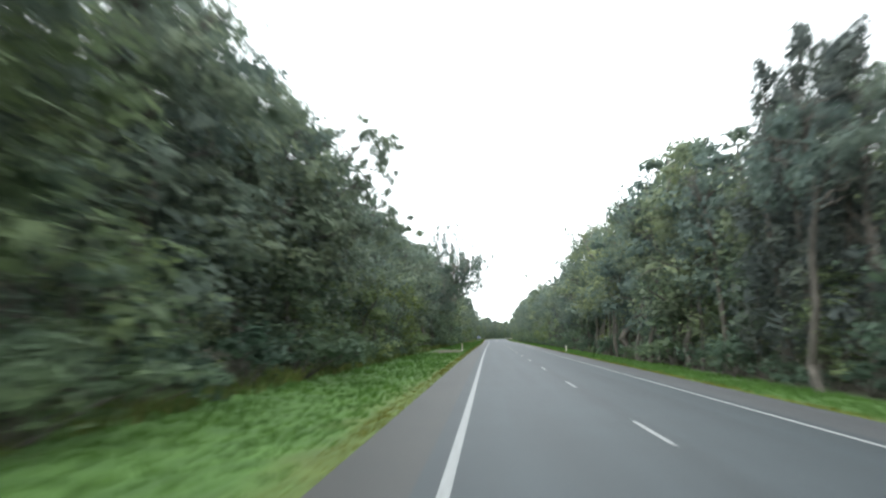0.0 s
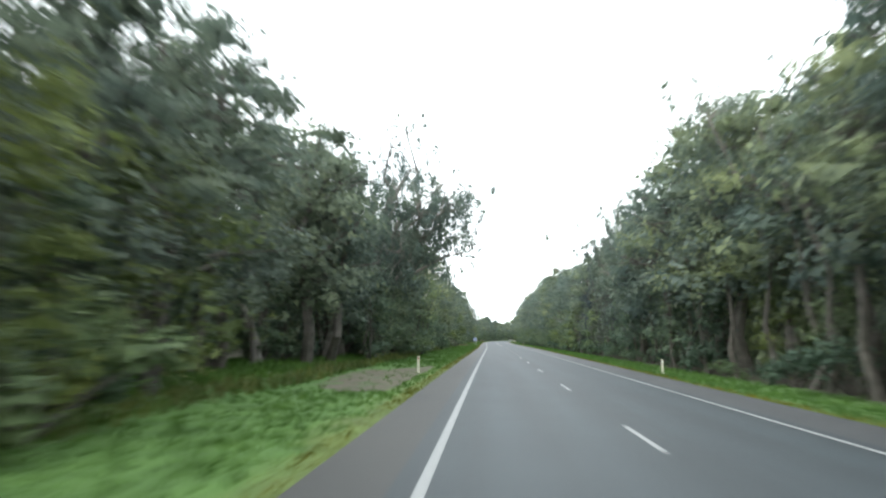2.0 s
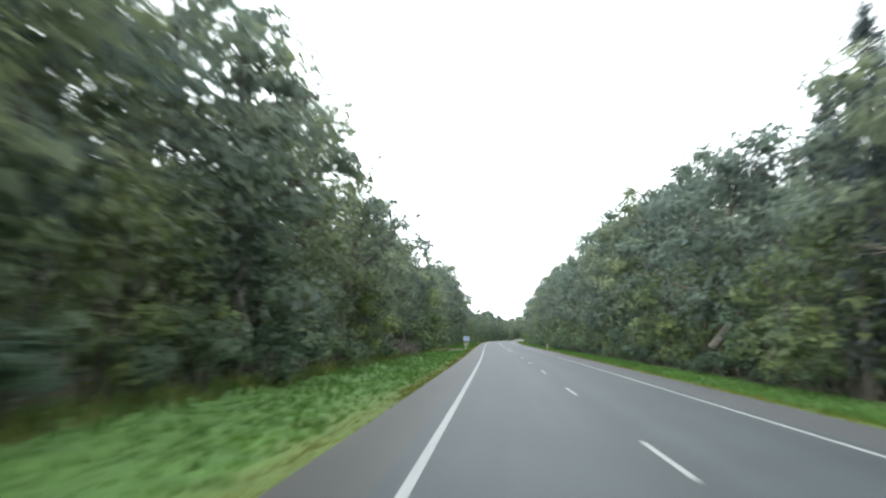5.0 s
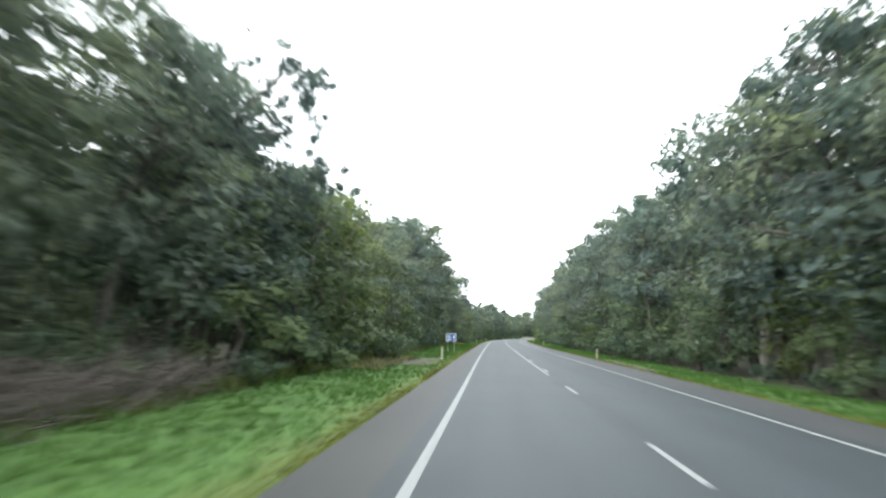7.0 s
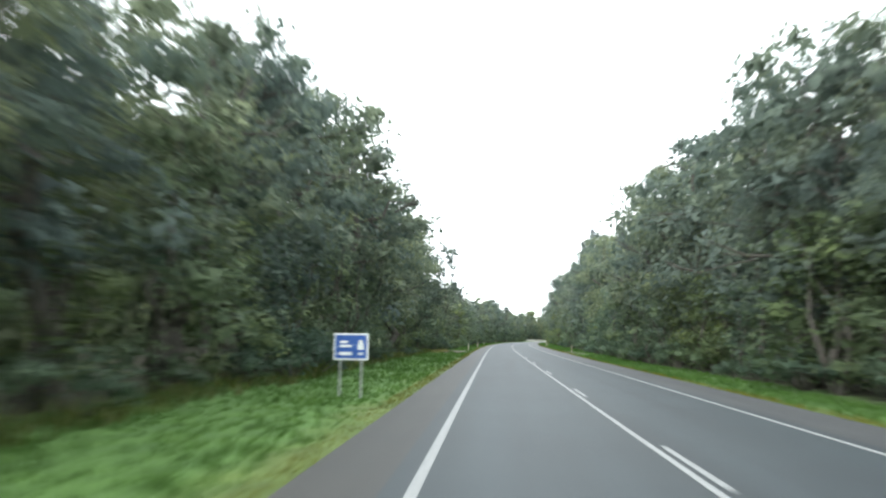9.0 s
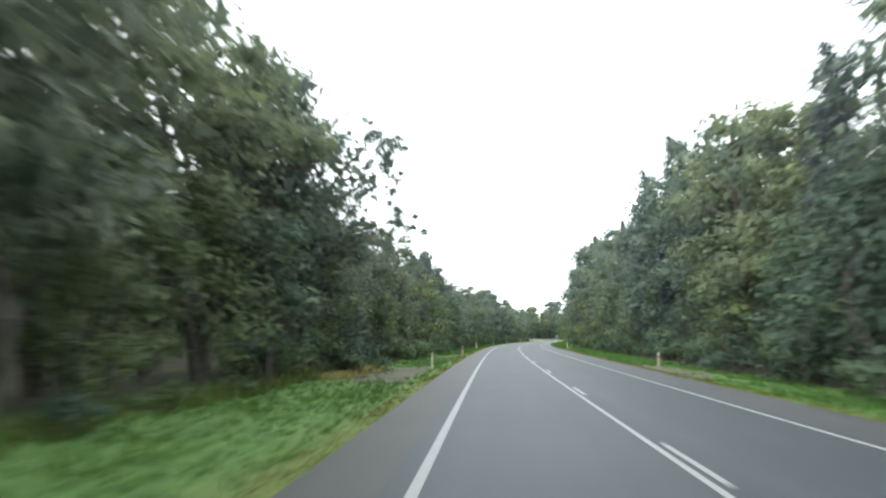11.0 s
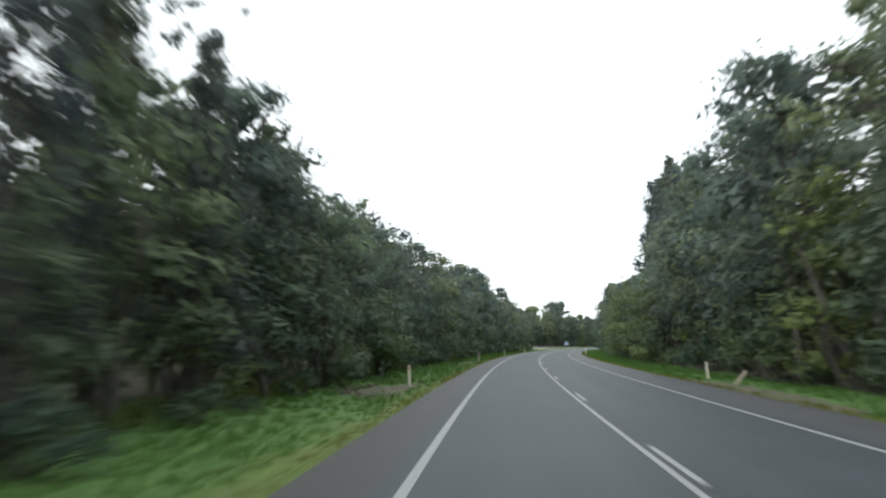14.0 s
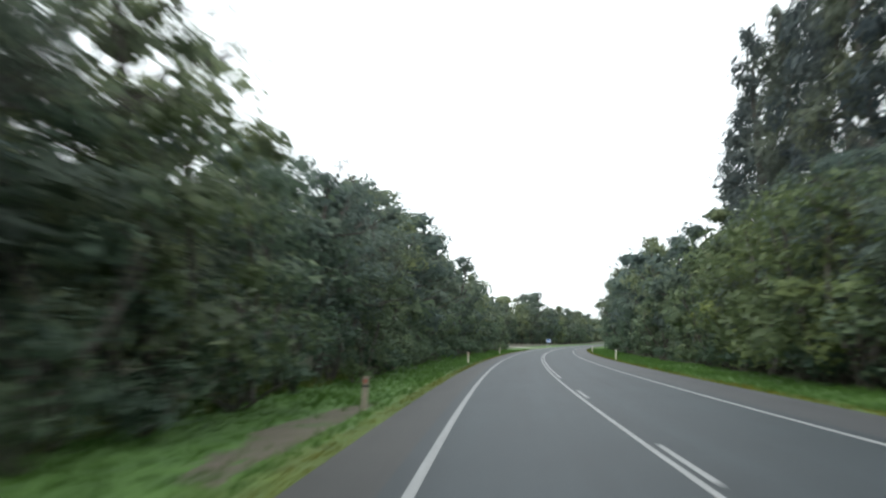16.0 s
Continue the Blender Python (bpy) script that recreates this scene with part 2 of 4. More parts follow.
def ground_material():
    m, n, l, p = material("verge_ground")
    uv = n.new("ShaderNodeUVMap")
    sep = n.new("ShaderNodeSeparateXYZ")
    l.new(uv.outputs[0], sep.inputs[0])
    co = n.new("ShaderNodeTexCoord")
    ragged = noise_node(n, l, 0.6, 4, co.outputs["Object"])
    fine = noise_node(n, l, 9, 5, co.outputs["Object"])
    mid = noise_node(n, l, 1.3, 4, co.outputs["Object"])
    add = n.new("ShaderNodeMath")
    add.operation = 'MULTIPLY_ADD'
    l.new(ragged.outputs[0], add.inputs[0])
    add.inputs[1].default_value = 3.0
    l.new(sep.outputs[0], add.inputs[2])
    span = n.new("ShaderNodeMapRange")
    span.inputs[1].default_value = -14
    span.inputs[2].default_value = 18
    l.new(add.outputs[0], span.inputs[0])
    floor_c, grass_c, edge_c = (0.044, 0.0448, 0.0256), (0.06, 0.132, 0.022), (0.082, 0.120, 0.024)
    at = lambda o: (o + 1.5 + 14) / 32
    zone = ramp_node(n, [(at(-9.5), floor_c), (at(-7.0), grass_c), (at(-2.7), grass_c), (at(-1.7), edge_c), (at(9.2), edge_c), (at(10.2), grass_c), (at(12.8), grass_c), (at(14.6), floor_c)])
    l.new(span.outputs[0], zone.inputs[0])
    v1 = ramp_node(n, [(0.3, (0.75, 0.76, 0.75)), (0.7, (1.22, 1.2, 1.18))])
    l.new(fine.outputs[0], v1.inputs[0])
    v2 = ramp_node(n, [(0.3, (0.75, 0.78, 0.8)), (0.7, (1.2, 1.15, 1.1))])
    l.new(mid.outputs[0], v2.inputs[0])
    c = mixed(n, l, 'MULTIPLY', zone.outputs[0], v1.outputs[0], 1.0)
    c = mixed(n, l, 'MULTIPLY', c, v2.outputs[0], 1.0)
    l.new(c, p.inputs["Base Color"])
    p.inputs["Roughness"].default_value = 0.95
    bumped(n, l, p, fine.outputs[0], 0.8, 0.05)
    return m


M_GROUND = ground_material()


# ---- mesh helpers ----
def mesh_from(name, verts, faces, mats, idx=None, uvs=None):
    me = bpy.data.meshes.new(name)
    me.from_pydata([tuple(map(float, v)) for v in verts], [], [tuple(map(int, f)) for f in faces])
    for m in mats:
        me.materials.append(m)
    if idx is not None:
        me.polygons.foreach_set("material_index", list(idx))
    if uvs is not None:
        layer = me.uv_layers.new(name="UVMap")
        loops = np.empty(len(me.loops), dtype=np.int32)
        me.loops.foreach_get("vertex_index", loops)
        layer.data.foreach_set("uv", np.asarray(uvs, dtype=np.float32)[loops].ravel())
    me.update()
    return me


def child(name, me, parent, label=""):
    ob = new(name, me)
    ob.parent = parent
    if label:
        ob["label"] = label
    return ob


def strip(name, s0, s1, o0, o1, z, mat, step=2.0, thick=0.0):
    """A band of the road between two lengths and two offsets."""
    ss = np.linspace(s0, s1, max(2, int((s1 - s0) / step) + 1))
    v, f, uv = [], [], []
    profile = [(o0, z - thick), (o0, z)] + ([(CENTRE, z)] if o0 < CENTRE - 0.5 and o1 > CENTRE + 0.5 else []) + [(o1, z), (o1, z - thick)]
    w = len(profile)
    for s in ss:
        for o, h in profile:
            x, y = road_xy(s, o)
            v.append((x, y, h + crown_fall(s, o)))
            uv.append((o, s))
    for i in range(len(ss) - 1):
        a, b = w * i, w * i + w
        f += [(a + k, a + k + 1, b + k + 1, b + k) for k in range(w - 1)]
    f += [tuple(range(w))[::-1], tuple(len(v) - w + k for k in range(w))]
    return mesh_from(name, v, f, [mat], uvs=uv)


def box_bm(size, at=(0, 0, 0), bevel=0.0):
    bm = bmesh.new()
    bmesh.ops.create_cube(bm, size=1, matrix=Matrix.Translation(at) @ Matrix.Diagonal((*size, 1)))
    if bevel:
        bmesh.ops.bevel(bm, geom=bm.edges[:], offset=bevel, segments=2, affect='EDGES')
    return bm


def part(name, bm, mat, parent, label=""):
    me = bpy.data.meshes.new(name)
    bm.to_mesh(me)
    bm.free()
    me.materials.append(mat)
    return child(name, me, parent, label)


# ---- ground and road ----
def build_ground():
    ys = np.concatenate([np.linspace(-2000, -60, 12), np.arange(-50, 640, 2.0), np.linspace(650, 2600, 30)])
    us = np.concatenate([np.linspace(-2000, -70, 10), np.linspace(-60, -24, 9), np.arange(-22, -12, 1.5), np.arange(-12, -1.4, 0.55), [-1.47, -1.3, 2, 5, 8.5],
                         np.arange(8.7, 15, 0.55), np.arange(15, 26, 1.5), np.linspace(28, 60, 9), np.linspace(70, 2000, 10)])
    s_of_y = np.interp(ys, Y_ARR, S_ARR)
    s_of_y = np.where(ys > Y_ARR[-1], S_ARR[-1] + ys - Y_ARR[-1], s_of_y)
    s_of_y = np.where(ys < Y_ARR[0], S_ARR[0] + ys - Y_ARR[0], s_of_y)
    v, uv = [], []
    for y, s in zip(ys, s_of_y):
        xc, a = np.interp(y, Y_ARR, X_ARR), np.interp(s, S_ARR, T_ARR)
        o = us * np.cos(a)
        so = s + us * np.sin(a)
        z = ground_z(so, o)
        for k in range(len(us)):
            v.append((xc + us[k], y, z[k]))
            uv.append((o[k], so[k]))
    w = len(us)
    f = [(j * w + i, j * w + i + 1, (j + 1) * w + i + 1, (j + 1) * w + i) for j in range(len(ys) - 1) for i in range(w - 1)]
    ob = new("ground", mesh_from("ground", v, f, [M_GROUND], uvs=uv))
    for p in ob.data.polygons:
        p.use_smooth = True
    return tagged(ob, "grassy roadside verge running into dark forest floor", "ground", kind="structure")


build_ground()
S0, S1 = -60, 800
road = tagged(new("road", strip("road", S0, S1, -0.35, RIGHT_LINE + 0.35, 0.0, M_LANE, thick=0.25)),
              "worn grey asphalt two-lane country road", "road", kind="structure")
for nm, o0, o1, mat in (("shoulder_left", SHOULDER_L, -0.35, M_SHOULDER), ("shoulder_right", RIGHT_LINE + 0.35, SHOULDER_R, M_FAR_SHOULDER)):
    tagged(new(nm, strip(nm, S0, S1, o0, o1, -0.003, mat, thick=0.25)), "dull grey sealed road shoulder", "road shoulder", kind="structure")
lines = tagged(new("lane_marking"), "white painted lane markings on the asphalt", "road marking", kind="structure")
child("edge_line", strip("edge_line", S0, S1, -0.07, 0.07, 0.004, M_LINE, thick=0.004), lines)
child("edge_line", strip("edge_line", S0, S1, RIGHT_LINE - 0.06, RIGHT_LINE + 0.06, 0.004, M_LINE, thick=0.004), lines)
child("barrier_line", strip("barrier_line", 200.5, S1, CENTRE - 0.10, CENTRE, 0.004, M_LINE, thick=0.004), lines)
child("barrier_line", strip("barrier_line", 418, S1, CENTRE + 0.10, CENTRE + 0.20, 0.004, M_LINE, thick=0.004), lines)
for i in range(-4, 34):
    s = 11.1 + 12 * i
    o = CENTRE - 0.05 if s < 197 else CENTRE + 0.10
    child("dash", strip("dash", s, s + 3.0, o, o + 0.10, 0.004, M_LINE, step=1.0, thick=0.004), lines)


# ---- posts and signs ----
def at_road(s, o, lift=0.0, turn=0.0):
    x, y = road_xy(s, o)
    return pose(float(x), float(y), float(ground_z(s, o)) + lift, 0, 0, -math.degrees(heading(s)) + turn)


def guide_post(red, timber=False):
    root = new("guide_post")
    if timber:
        part("post_body", box_bm((0.15, 0.10, 1.1), (0, 0, 0.29), 0.012), M_TIMBER, root, "weathered timber post")
        part("band", box_bm((0.156, 0.106, 0.05), (0, 0, 0.60), 0.003), M_BLACK, root, "black painted band")
    else:
        bm = box_bm((0.11, 0.035, 1.1), (0, 0, 0.29), 0.01)
        part("post_body", bm, M_POST, root)
    part("reflector", box_bm((0.055, 0.012, 0.10), (0, -0.056 if timber else -0.0235, 0.72), 0.004), M_RED if red else M_CLEAR, root,
         "red reflector" if red else "white reflector")
    return tagged(root, "white plastic roadside guide post with a reflector" if not timber else "weathered pale timber marker post with a reflector", "guide post", "roadside guide posts")


p_left, p_right = guide_post(True), guide_post(False)
t_left, t_right = guide_post(True, True), guide_post(False, True)
p_left.matrix_basis = at_road(82.2, -2.75)
p_right.matrix_basis = at_road(86.5, 10.0)
t_left.matrix_basis = at_road(330, -2.2)
t_right.matrix_basis = at_road(229, 9.6)
for ob, s, o in ((p_left, 218, -2.5), (p_left, 303.5, -2.4), (p_left, 366, -2.7), (t_left, 404, -2.4), (p_left, 440, -2.4), (p_left, 476, -2.5),
                 (t_right, 309.5, 10.7), (p_right, 446, 9.4), (p_right, 372.5, 10.6), (p_right, 480, 9.3)):
    copy_thing(ob, at_road(s, o) @ pose(0, 0, 0, random.uniform(-3, 3), random.uniform(-4, 4), random.uniform(-8, 8)))


def blue_sign():
    root = new("road_sign")
    panel = part("panel", box_bm((0.98, 0.02, 0.74), (0, 0, 1.42), 0.008), M_WHITE, root, "white rounded border")
    part("face", box_bm((0.88, 0.006, 0.64), (0, -0.0135, 1.42), 0.002), M_BLUE, panel, "blue sign face")
    for w, h, x, z in ((0.22, 0.07, -0.2, 1.55), (0.34, 0.07, -0.15, 1.44), (0.38, 0.09, -0.15, 1.23), (0.12, 0.07, 0.27, 1.23)):
        part("bar", box_bm((w, 0.004, h), (x, -0.0185, z), 0.001), M_WHITE, panel)
    bm = bmesh.new()
    pts = [(-0.09, 0), (0.09, 0), (0.07, 0.16), (0.03, 0.26), (-0.04, 0.27), (-0.08, 0.15)]
    lo = [bm.verts.new((0.28 + a, -0.0205, 1.34 + b)) for a, b in pts]
    hi = [bm.verts.new((0.28 + a, -0.0165, 1.34 + b)) for a, b in pts]
    bm.faces.new(lo)
    bm.faces.new(hi[::-1])
    for i in range(6):
        bm.faces.new((lo[i], hi[i], hi[(i + 1) % 6], lo[(i + 1) % 6]))
    part("pictogram", bm, M_WHITE, panel, "white pictogram")
    for x in (-0.3, 0.3):
        part("post", box_bm((0.06, 0.05, 2.0), (x, 0.037, 0.78), 0.008), M_STEEL, root, "galvanised post")
    return tagged(root, "blue service sign with white border on two steel posts", "road sign")


blue = blue_sign()
blue.matrix_basis = at_road(238, -3.1)
copy_thing(blue, at_road(567, -3.5) @ Matrix.Scale(1.15, 4))


# ---- trees ----
def ico(level):
    bm = bmesh.new()
    bmesh.ops.create_icosphere(bm, subdivisions=level, radius=1.0)
    v = np.array([p.co[:] for p in bm.verts])
    f = np.array([[p.index for p in q.verts] for q in bm.faces])
    bm.free()
    return v, f


ICO_V, ICO_F = ico(1)


def knobs(rng, n):
    k = rng.standard_normal((n, 3))
    return k / np.linalg.norm(k, axis=1, keepdims=True)


class Shape:
    """Vertices and faces gathered for one mesh."""

    def __init__(self):
        self.v, self.f, self.n, self.normals = [], [], 0, []

    def add(self, v, f, normals=None):
        v = np.asarray(v, float)
        self.v.append(v)
        self.normals.append(np.zeros_like(v) if normals is None else normals)
        self.f += (np.asarray(f) + self.n).tolist()
        self.n += len(v)

    def tube(self, pts, radii, sides=6):
        pts = np.asarray(pts, float)
        ring = np.linspace(0, 2 * math.pi, sides, endpoint=False)
        v = []
        for i, p in enumerate(pts):
            d = pts[min(i + 1, len(pts) - 1)] - pts[max(i - 1, 0)]
            d = d / (np.linalg.norm(d) + 1e-9)
            a = np.cross(d, (0.31, 0.95, 0.05))
            a /= np.linalg.norm(a)
            b = np.cross(d, a)
            v += [p + radii[i] * (math.cos(t) * a + math.sin(t) * b) for t in ring]
        f = [(i * sides + k, i * sides + (k + 1) % sides, (i + 1) * sides + (k + 1) % sides, (i + 1) * sides + k) for i in range(len(pts) - 1) for k in range(sides)]
        self.add(v, f)

    def lump(self, rng, c, r, rough=0.3):
        k = 1 + rough * rng.standard_normal((len(ICO_V), 1)) * 0.6
        self.add(np.asarray(c) + ICO_V * k * np.asarray(r), ICO_F)

    def leaves(self, rng, c, r, count, length, width, droop=0.3, shell=0.7, outer=1.2, bump=0.0, knob=None, tilt=0.45):
        d = rng.standard_normal((count, 3))
        d /= np.linalg.norm(d, axis=1, keepdims=True)
        swell = 1.0
        if bump:
            d[:, 2] = np.where((d[:, 2] < -0.45) & (rng.random(count) < 0.6), -d[:, 2], d[:, 2])
            if knob is None:
                knob = knobs(rng, 9)
            near = np.clip(d @ knob.T, 0, 1)
            swell = (1 - bump * 0.5 + bump * near.max(1) ** 6)[:, None]
        at = np.asarray(c) + d * np.asarray(r) * swell * rng.uniform(shell, outer, (count, 1))
        if bump:
            d = d + knob[near.argmax(1)] * 0.45
            d /= np.linalg.norm(d, axis=1, keepdims=True)
        face = d + rng.standard_normal((count, 3)) * tilt + np.array([0, 0, 0.2])
        face /= np.linalg.norm(face, axis=1, keepdims=True)
        face *= np.where((face * d).sum(1, keepdims=True) < 0, -1.0, 1.0)
        soft = d * 0.65 + face * 0.5 + np.array([0, 0, 0.2])
        soft /= np.linalg.norm(soft, axis=1, keepdims=True)
        way = rng.standard_normal((count, 3)) + np.array([0, 0, -droop * 1.5]) + d * 0.2
        way -= face * (way * face).sum(1, keepdims=True) * 0.9
        way /= np.linalg.norm(way, axis=1, keepdims=True)
        side = np.cross(way, face)
        side /= np.linalg.norm(side, axis=1, keepdims=True) + 1e-9
        ln = length * rng.uniform(0.6, 1.3, (count, 1))
        wd = width * rng.uniform(0.6, 1.3, (count, 1)) * 0.5
        mid = at - way * ln * 0.4
        v = np.stack([mid - side * wd, mid + side * wd, mid + way * ln], 1).reshape(-1, 3)
        self.add(v, np.arange(count * 3).reshape(-1, 3), np.repeat(soft, 3, 0))

    def billow(self, rng, c, r, count, length, width, droop=0.4, bump=0.6):
        """One ragged mass of foliage: broad sprays in its heart, smaller ones round it and fine leaves on its knobs."""
        r = np.asarray(r) * rng.uniform(0.8, 1.2, 3)
        k = knobs(rng, 8)
        self.leaves(rng, c, r, count // 5, length * 2.6, width * 3.4, 0.0, 0.15, 0.6, 0.3, k, 0.5)
        self.leaves(rng, c, r, count // 2, length * 1.6, width * 1.9, droop, 0.55, 0.9, bump, k, 0.5)
        self.leaves(rng, c, r, count, length, width * 1.1, droop, 0.8, 1.06, bump, k, 0.45)

    def clump(self, rng, c, r, big, small, length, width, droop=0.3):
        """One spray of foliage: leaves filling its heart, broad inner leaves and a fringe of fine ones."""
        r = np.asarray(r) * rng.uniform(0.8, 1.2, 3)
        self.leaves(rng, c, r * 0.6, 18, length * 1.7, width * 2.3, 0.0, 0.1)
        self.leaves(rng, c, r * 0.85, big, length * 1.6, width * 2.1, droop * 0.5, 0.45)
        self.leaves(rng, c, r, small, length, width, droop, 0.75)

    def mesh(self, name, mat):
        v = np.concatenate(self.v)
        me = mesh_from(name, v, self.f, [mat])
        normals = np.concatenate(self.normals)
        if np.abs(normals).max() > 0:
            me.polygons.foreach_set("use_smooth", np.ones(len(me.polygons), bool))
            me.normals_split_custom_set_from_vertices(normals.tolist())
        return me


def bent(rng, a, b, n=5, wobble=0.06):
    a, b = np.asarray(a, float), np.asarray(b, float)
    t = np.linspace(0, 1, n)[:, None]
    p = a + (b - a) * t
    p[1:-1] += rng.standard_normal((n - 2, 3)) * wobble * np.linalg.norm(b - a)
    return p


def finish(name, wood, crown, bark, leaf, label, category, group):
    root = new(name)
    child("trunk", wood.mesh("trunk", bark), root)
    child("crown", crown.mesh("crown", leaf), root)
    return tagged(root, label, category, group)


def eucalypt(seed, leaf_n=80, lean=0.0, open_crown=False, pale=False, clumps=17, size=0.12, low=-0.95):
    """A ten-metre gum: leaning trunk, rising limbs and a crown of drooping leaf clumps."""
    rng = np.random.default_rng(seed)
    wood, crown = Shape(), Shape()
    top = np.array([lean * 3.2 + rng.uniform(-0.5, 0.5), rng.uniform(-0.6, 0.6), 8.6])
    stem = bent(rng, (0, 0, -0.3), top, 7, 0.03)
    stem[:, 0] -= lean * 1.0 * np.sin(np.linspace(0, math.pi, 7))
    wood.tube(stem, np.linspace(0.20, 0.04, 7), 7)
    ends = []
    limbs = 9
    for i in range(limbs):
        k = rng.uniform(0.30 if low < -0.5 else 0.62, 0.92)
        j = k * 6
        base = stem[int(j)] + (stem[min(6, int(j) + 1)] - stem[int(j)]) * (j - int(j))
        a = i * 2.4 + rng.uniform(-0.4, 0.4)
        out = rng.uniform(1.2, 2.6) * (1.15 - 0.5 * k) * (0.8 if open_crown else 1)
        tip = base + np.array([math.cos(a) * out + lean * 1.2, math.sin(a) * out, rng.uniform(0.5, 2.0)])
        wood.tube(bent(rng, base, tip, 4, 0.08), np.linspace(0.075, 0.02, 4) * (1.2 - 0.5 * k), 5)
        ends += [(tip, 1.0), (base + (tip - base) * 0.55 + rng.standard_normal(3) * 0.3, 0.8)]
        for _ in range(2):
            e = tip + rng.standard_normal(3) * np.array([0.6, 0.6, 0.45])
            wood.tube(bent(rng, base + (tip - base) * 0.6, e, 3, 0.05), (0.03, 0.02, 0.008), 4)
            ends.append((e, 0.75))
    ends.append((top + np.array([0, 0, 0.5]), 0.8))
    rng.shuffle(ends)
    if open_crown:
        for c, k in ends[:clumps]:
            for _ in range(6):
                c2 = np.asarray(c) + rng.standard_normal(3) * np.array([0.42, 0.42, 0.3])
                wood.tube([np.asarray(c), c2], (0.012, 0.004), 3)
                r = np.array([0.34, 0.34, 0.30]) * rng.uniform(0.6, 1.3) * k
                crown.leaves(rng, c2, r * 0.85, leaf_n // 5, 0.17, 0.085, 0.8, 0.1, 1.0)
                crown.leaves(rng, c2, r * 1.15, leaf_n // 2, 0.11, 0.042, 1.2, 0.2, 1.15)
    else:
        mid = np.array([lean * 1.4, 0, 5.6])
        spots = []
        inside = [e for e in ends if np.linalg.norm((np.asarray(e[0]) - mid) / (2.4, 2.4, 4.0)) < 1.0]
        for c, k in inside[:14] if low < -0.5 else []:
            crown.leaves(rng, c, (0.45, 0.45, 0.36), leaf_n // 16, size * 1.5, size * 0.7, 0.5, 0.2)
            crown.leaves(rng, c, (0.62, 0.62, 0.5), leaf_n // 7, size, size * 0.42, 0.7, 0.3)
        for i in range(clumps):
            up = low + (0.85 - low) * (i + rng.uniform(0, 1)) / clumps
            wide = math.sqrt(max(0.0, 1 - up * up)) * rng.uniform(0.55, 1.0)
            wide *= 0.72 if up > 0.4 else 1.0
            a = i * 2.4 + rng.uniform(-0.6, 0.6)
            spots.append((mid + np.array([math.cos(a) * 2.05 * wide, math.sin(a) * 2.05 * wide, up * 3.9 + rng.normal(0, 0.25)]), 1.0 - 0.3 * max(0, up)))
        for c, k in spots:
            crown.billow(rng, c, np.array([1.0, 1.0, 0.78]) * rng.uniform(0.85, 1.4) * k, leaf_n, size, size * 0.55, 0.4, 0.6)
        for up in (-0.5, 0.0, 0.45):
            if up > low:
                crown.leaves(rng, mid + np.array([0, 0, up * 3.9]), (1.2, 1.2, 1.4), 40, 0.5, 0.4, 0.0, 0.2, 0.9)
    return finish("eucalyptus_tree", wood, crown, M_PALE if pale else M_BARK, M_EUC,
                  "tall grey-green gum with a sparse drooping crown" if open_crown else "tall dark green gum tree with a dense clumped crown", "tree", "roadside forest trees")


def she_oak(seed):
    """A ten-metre she-oak: straight stem and a narrow pointed crown of upswept needles."""
    rng = np.random.default_rng(seed)
    wood, crown = Shape(), Shape()
    stem = bent(rng, (0, 0, -0.3), (rng.uniform(-0.2, 0.2), rng.uniform(-0.2, 0.2), 9.7), 6, 0.008)
    wood.tube(stem, np.linspace(0.15, 0.015, 6), 6)
    zs = np.linspace(1.0, 9.6, 30)
    for i, z in enumerate(zs):
        k = (9.9 - z) / 8.4
        rad = 0.15 + 1.35 * k ** 0.75
        a = i * 2.4 + rng.uniform(-0.5, 0.5)
        out = rad * rng.uniform(0.35, 0.85)
        c = np.array([math.cos(a) * out, math.sin(a) * out, z + out * 0.35])
        wood.tube([(0, 0, z - 0.35), tuple(c * (0.5, 0.5, 1)), tuple(c)], (0.035, 0.02, 0.008), 4)
        r = np.array([0.62, 0.62, 0.85]) * (0.35 + 0.6 * k ** 0.6)
        crown.clump(rng, c, r * 0.92, 22 if i < 26 else 6, 90, 0.24, 0.05, -0.9)
    return finish("she_oak_tree", wood, crown, M_BARK, M_OAK, "slim dark she-oak with a pointed feathery crown", "tree", "roadside forest trees")


def understory(seed, leaf_n=92, clumps=12, size=0.14, mat=None):
    """A six-metre bushy tree in leaf down to the ground."""
    rng = np.random.default_rng(seed)
    wood, crown = Shape(), Shape()
    for _ in range(3):
        tip = (rng.uniform(-1.0, 1.0), rng.uniform(-1.0, 1.0), rng.uniform(3.6, 5.2))
        wood.tube(bent(rng, (rng.uniform(-0.15, 0.15), rng.uniform(-0.15, 0.15), -0.2), tip, 5, 0.04), np.linspace(0.09, 0.02, 5), 5)
    for i in range(clumps):
        z = 0.55 + 4.9 * (i + rng.uniform(0, 1)) / clumps
        wide = 1.75 * math.sin(math.pi * min(0.97, 0.28 + 0.68 * z / 5.6)) ** 0.6
        a = i * 2.4 + rng.uniform(-0.6, 0.6)
        out = wide * rng.uniform(0.25, 0.85)
        c = np.array([math.cos(a) * out, math.sin(a) * out, z])
        r = np.array([1, 1, 0.8]) * rng.uniform(0.7, 1.15)
        crown.billow(rng, c, r, leaf_n, size, size * 0.5, 0.25)
    return finish("understory_tree", wood, crown, M_BARK, mat or M_UNDER, "bushy olive-green wattle tree in leaf down to the ground", "tree", "forest edge understory")


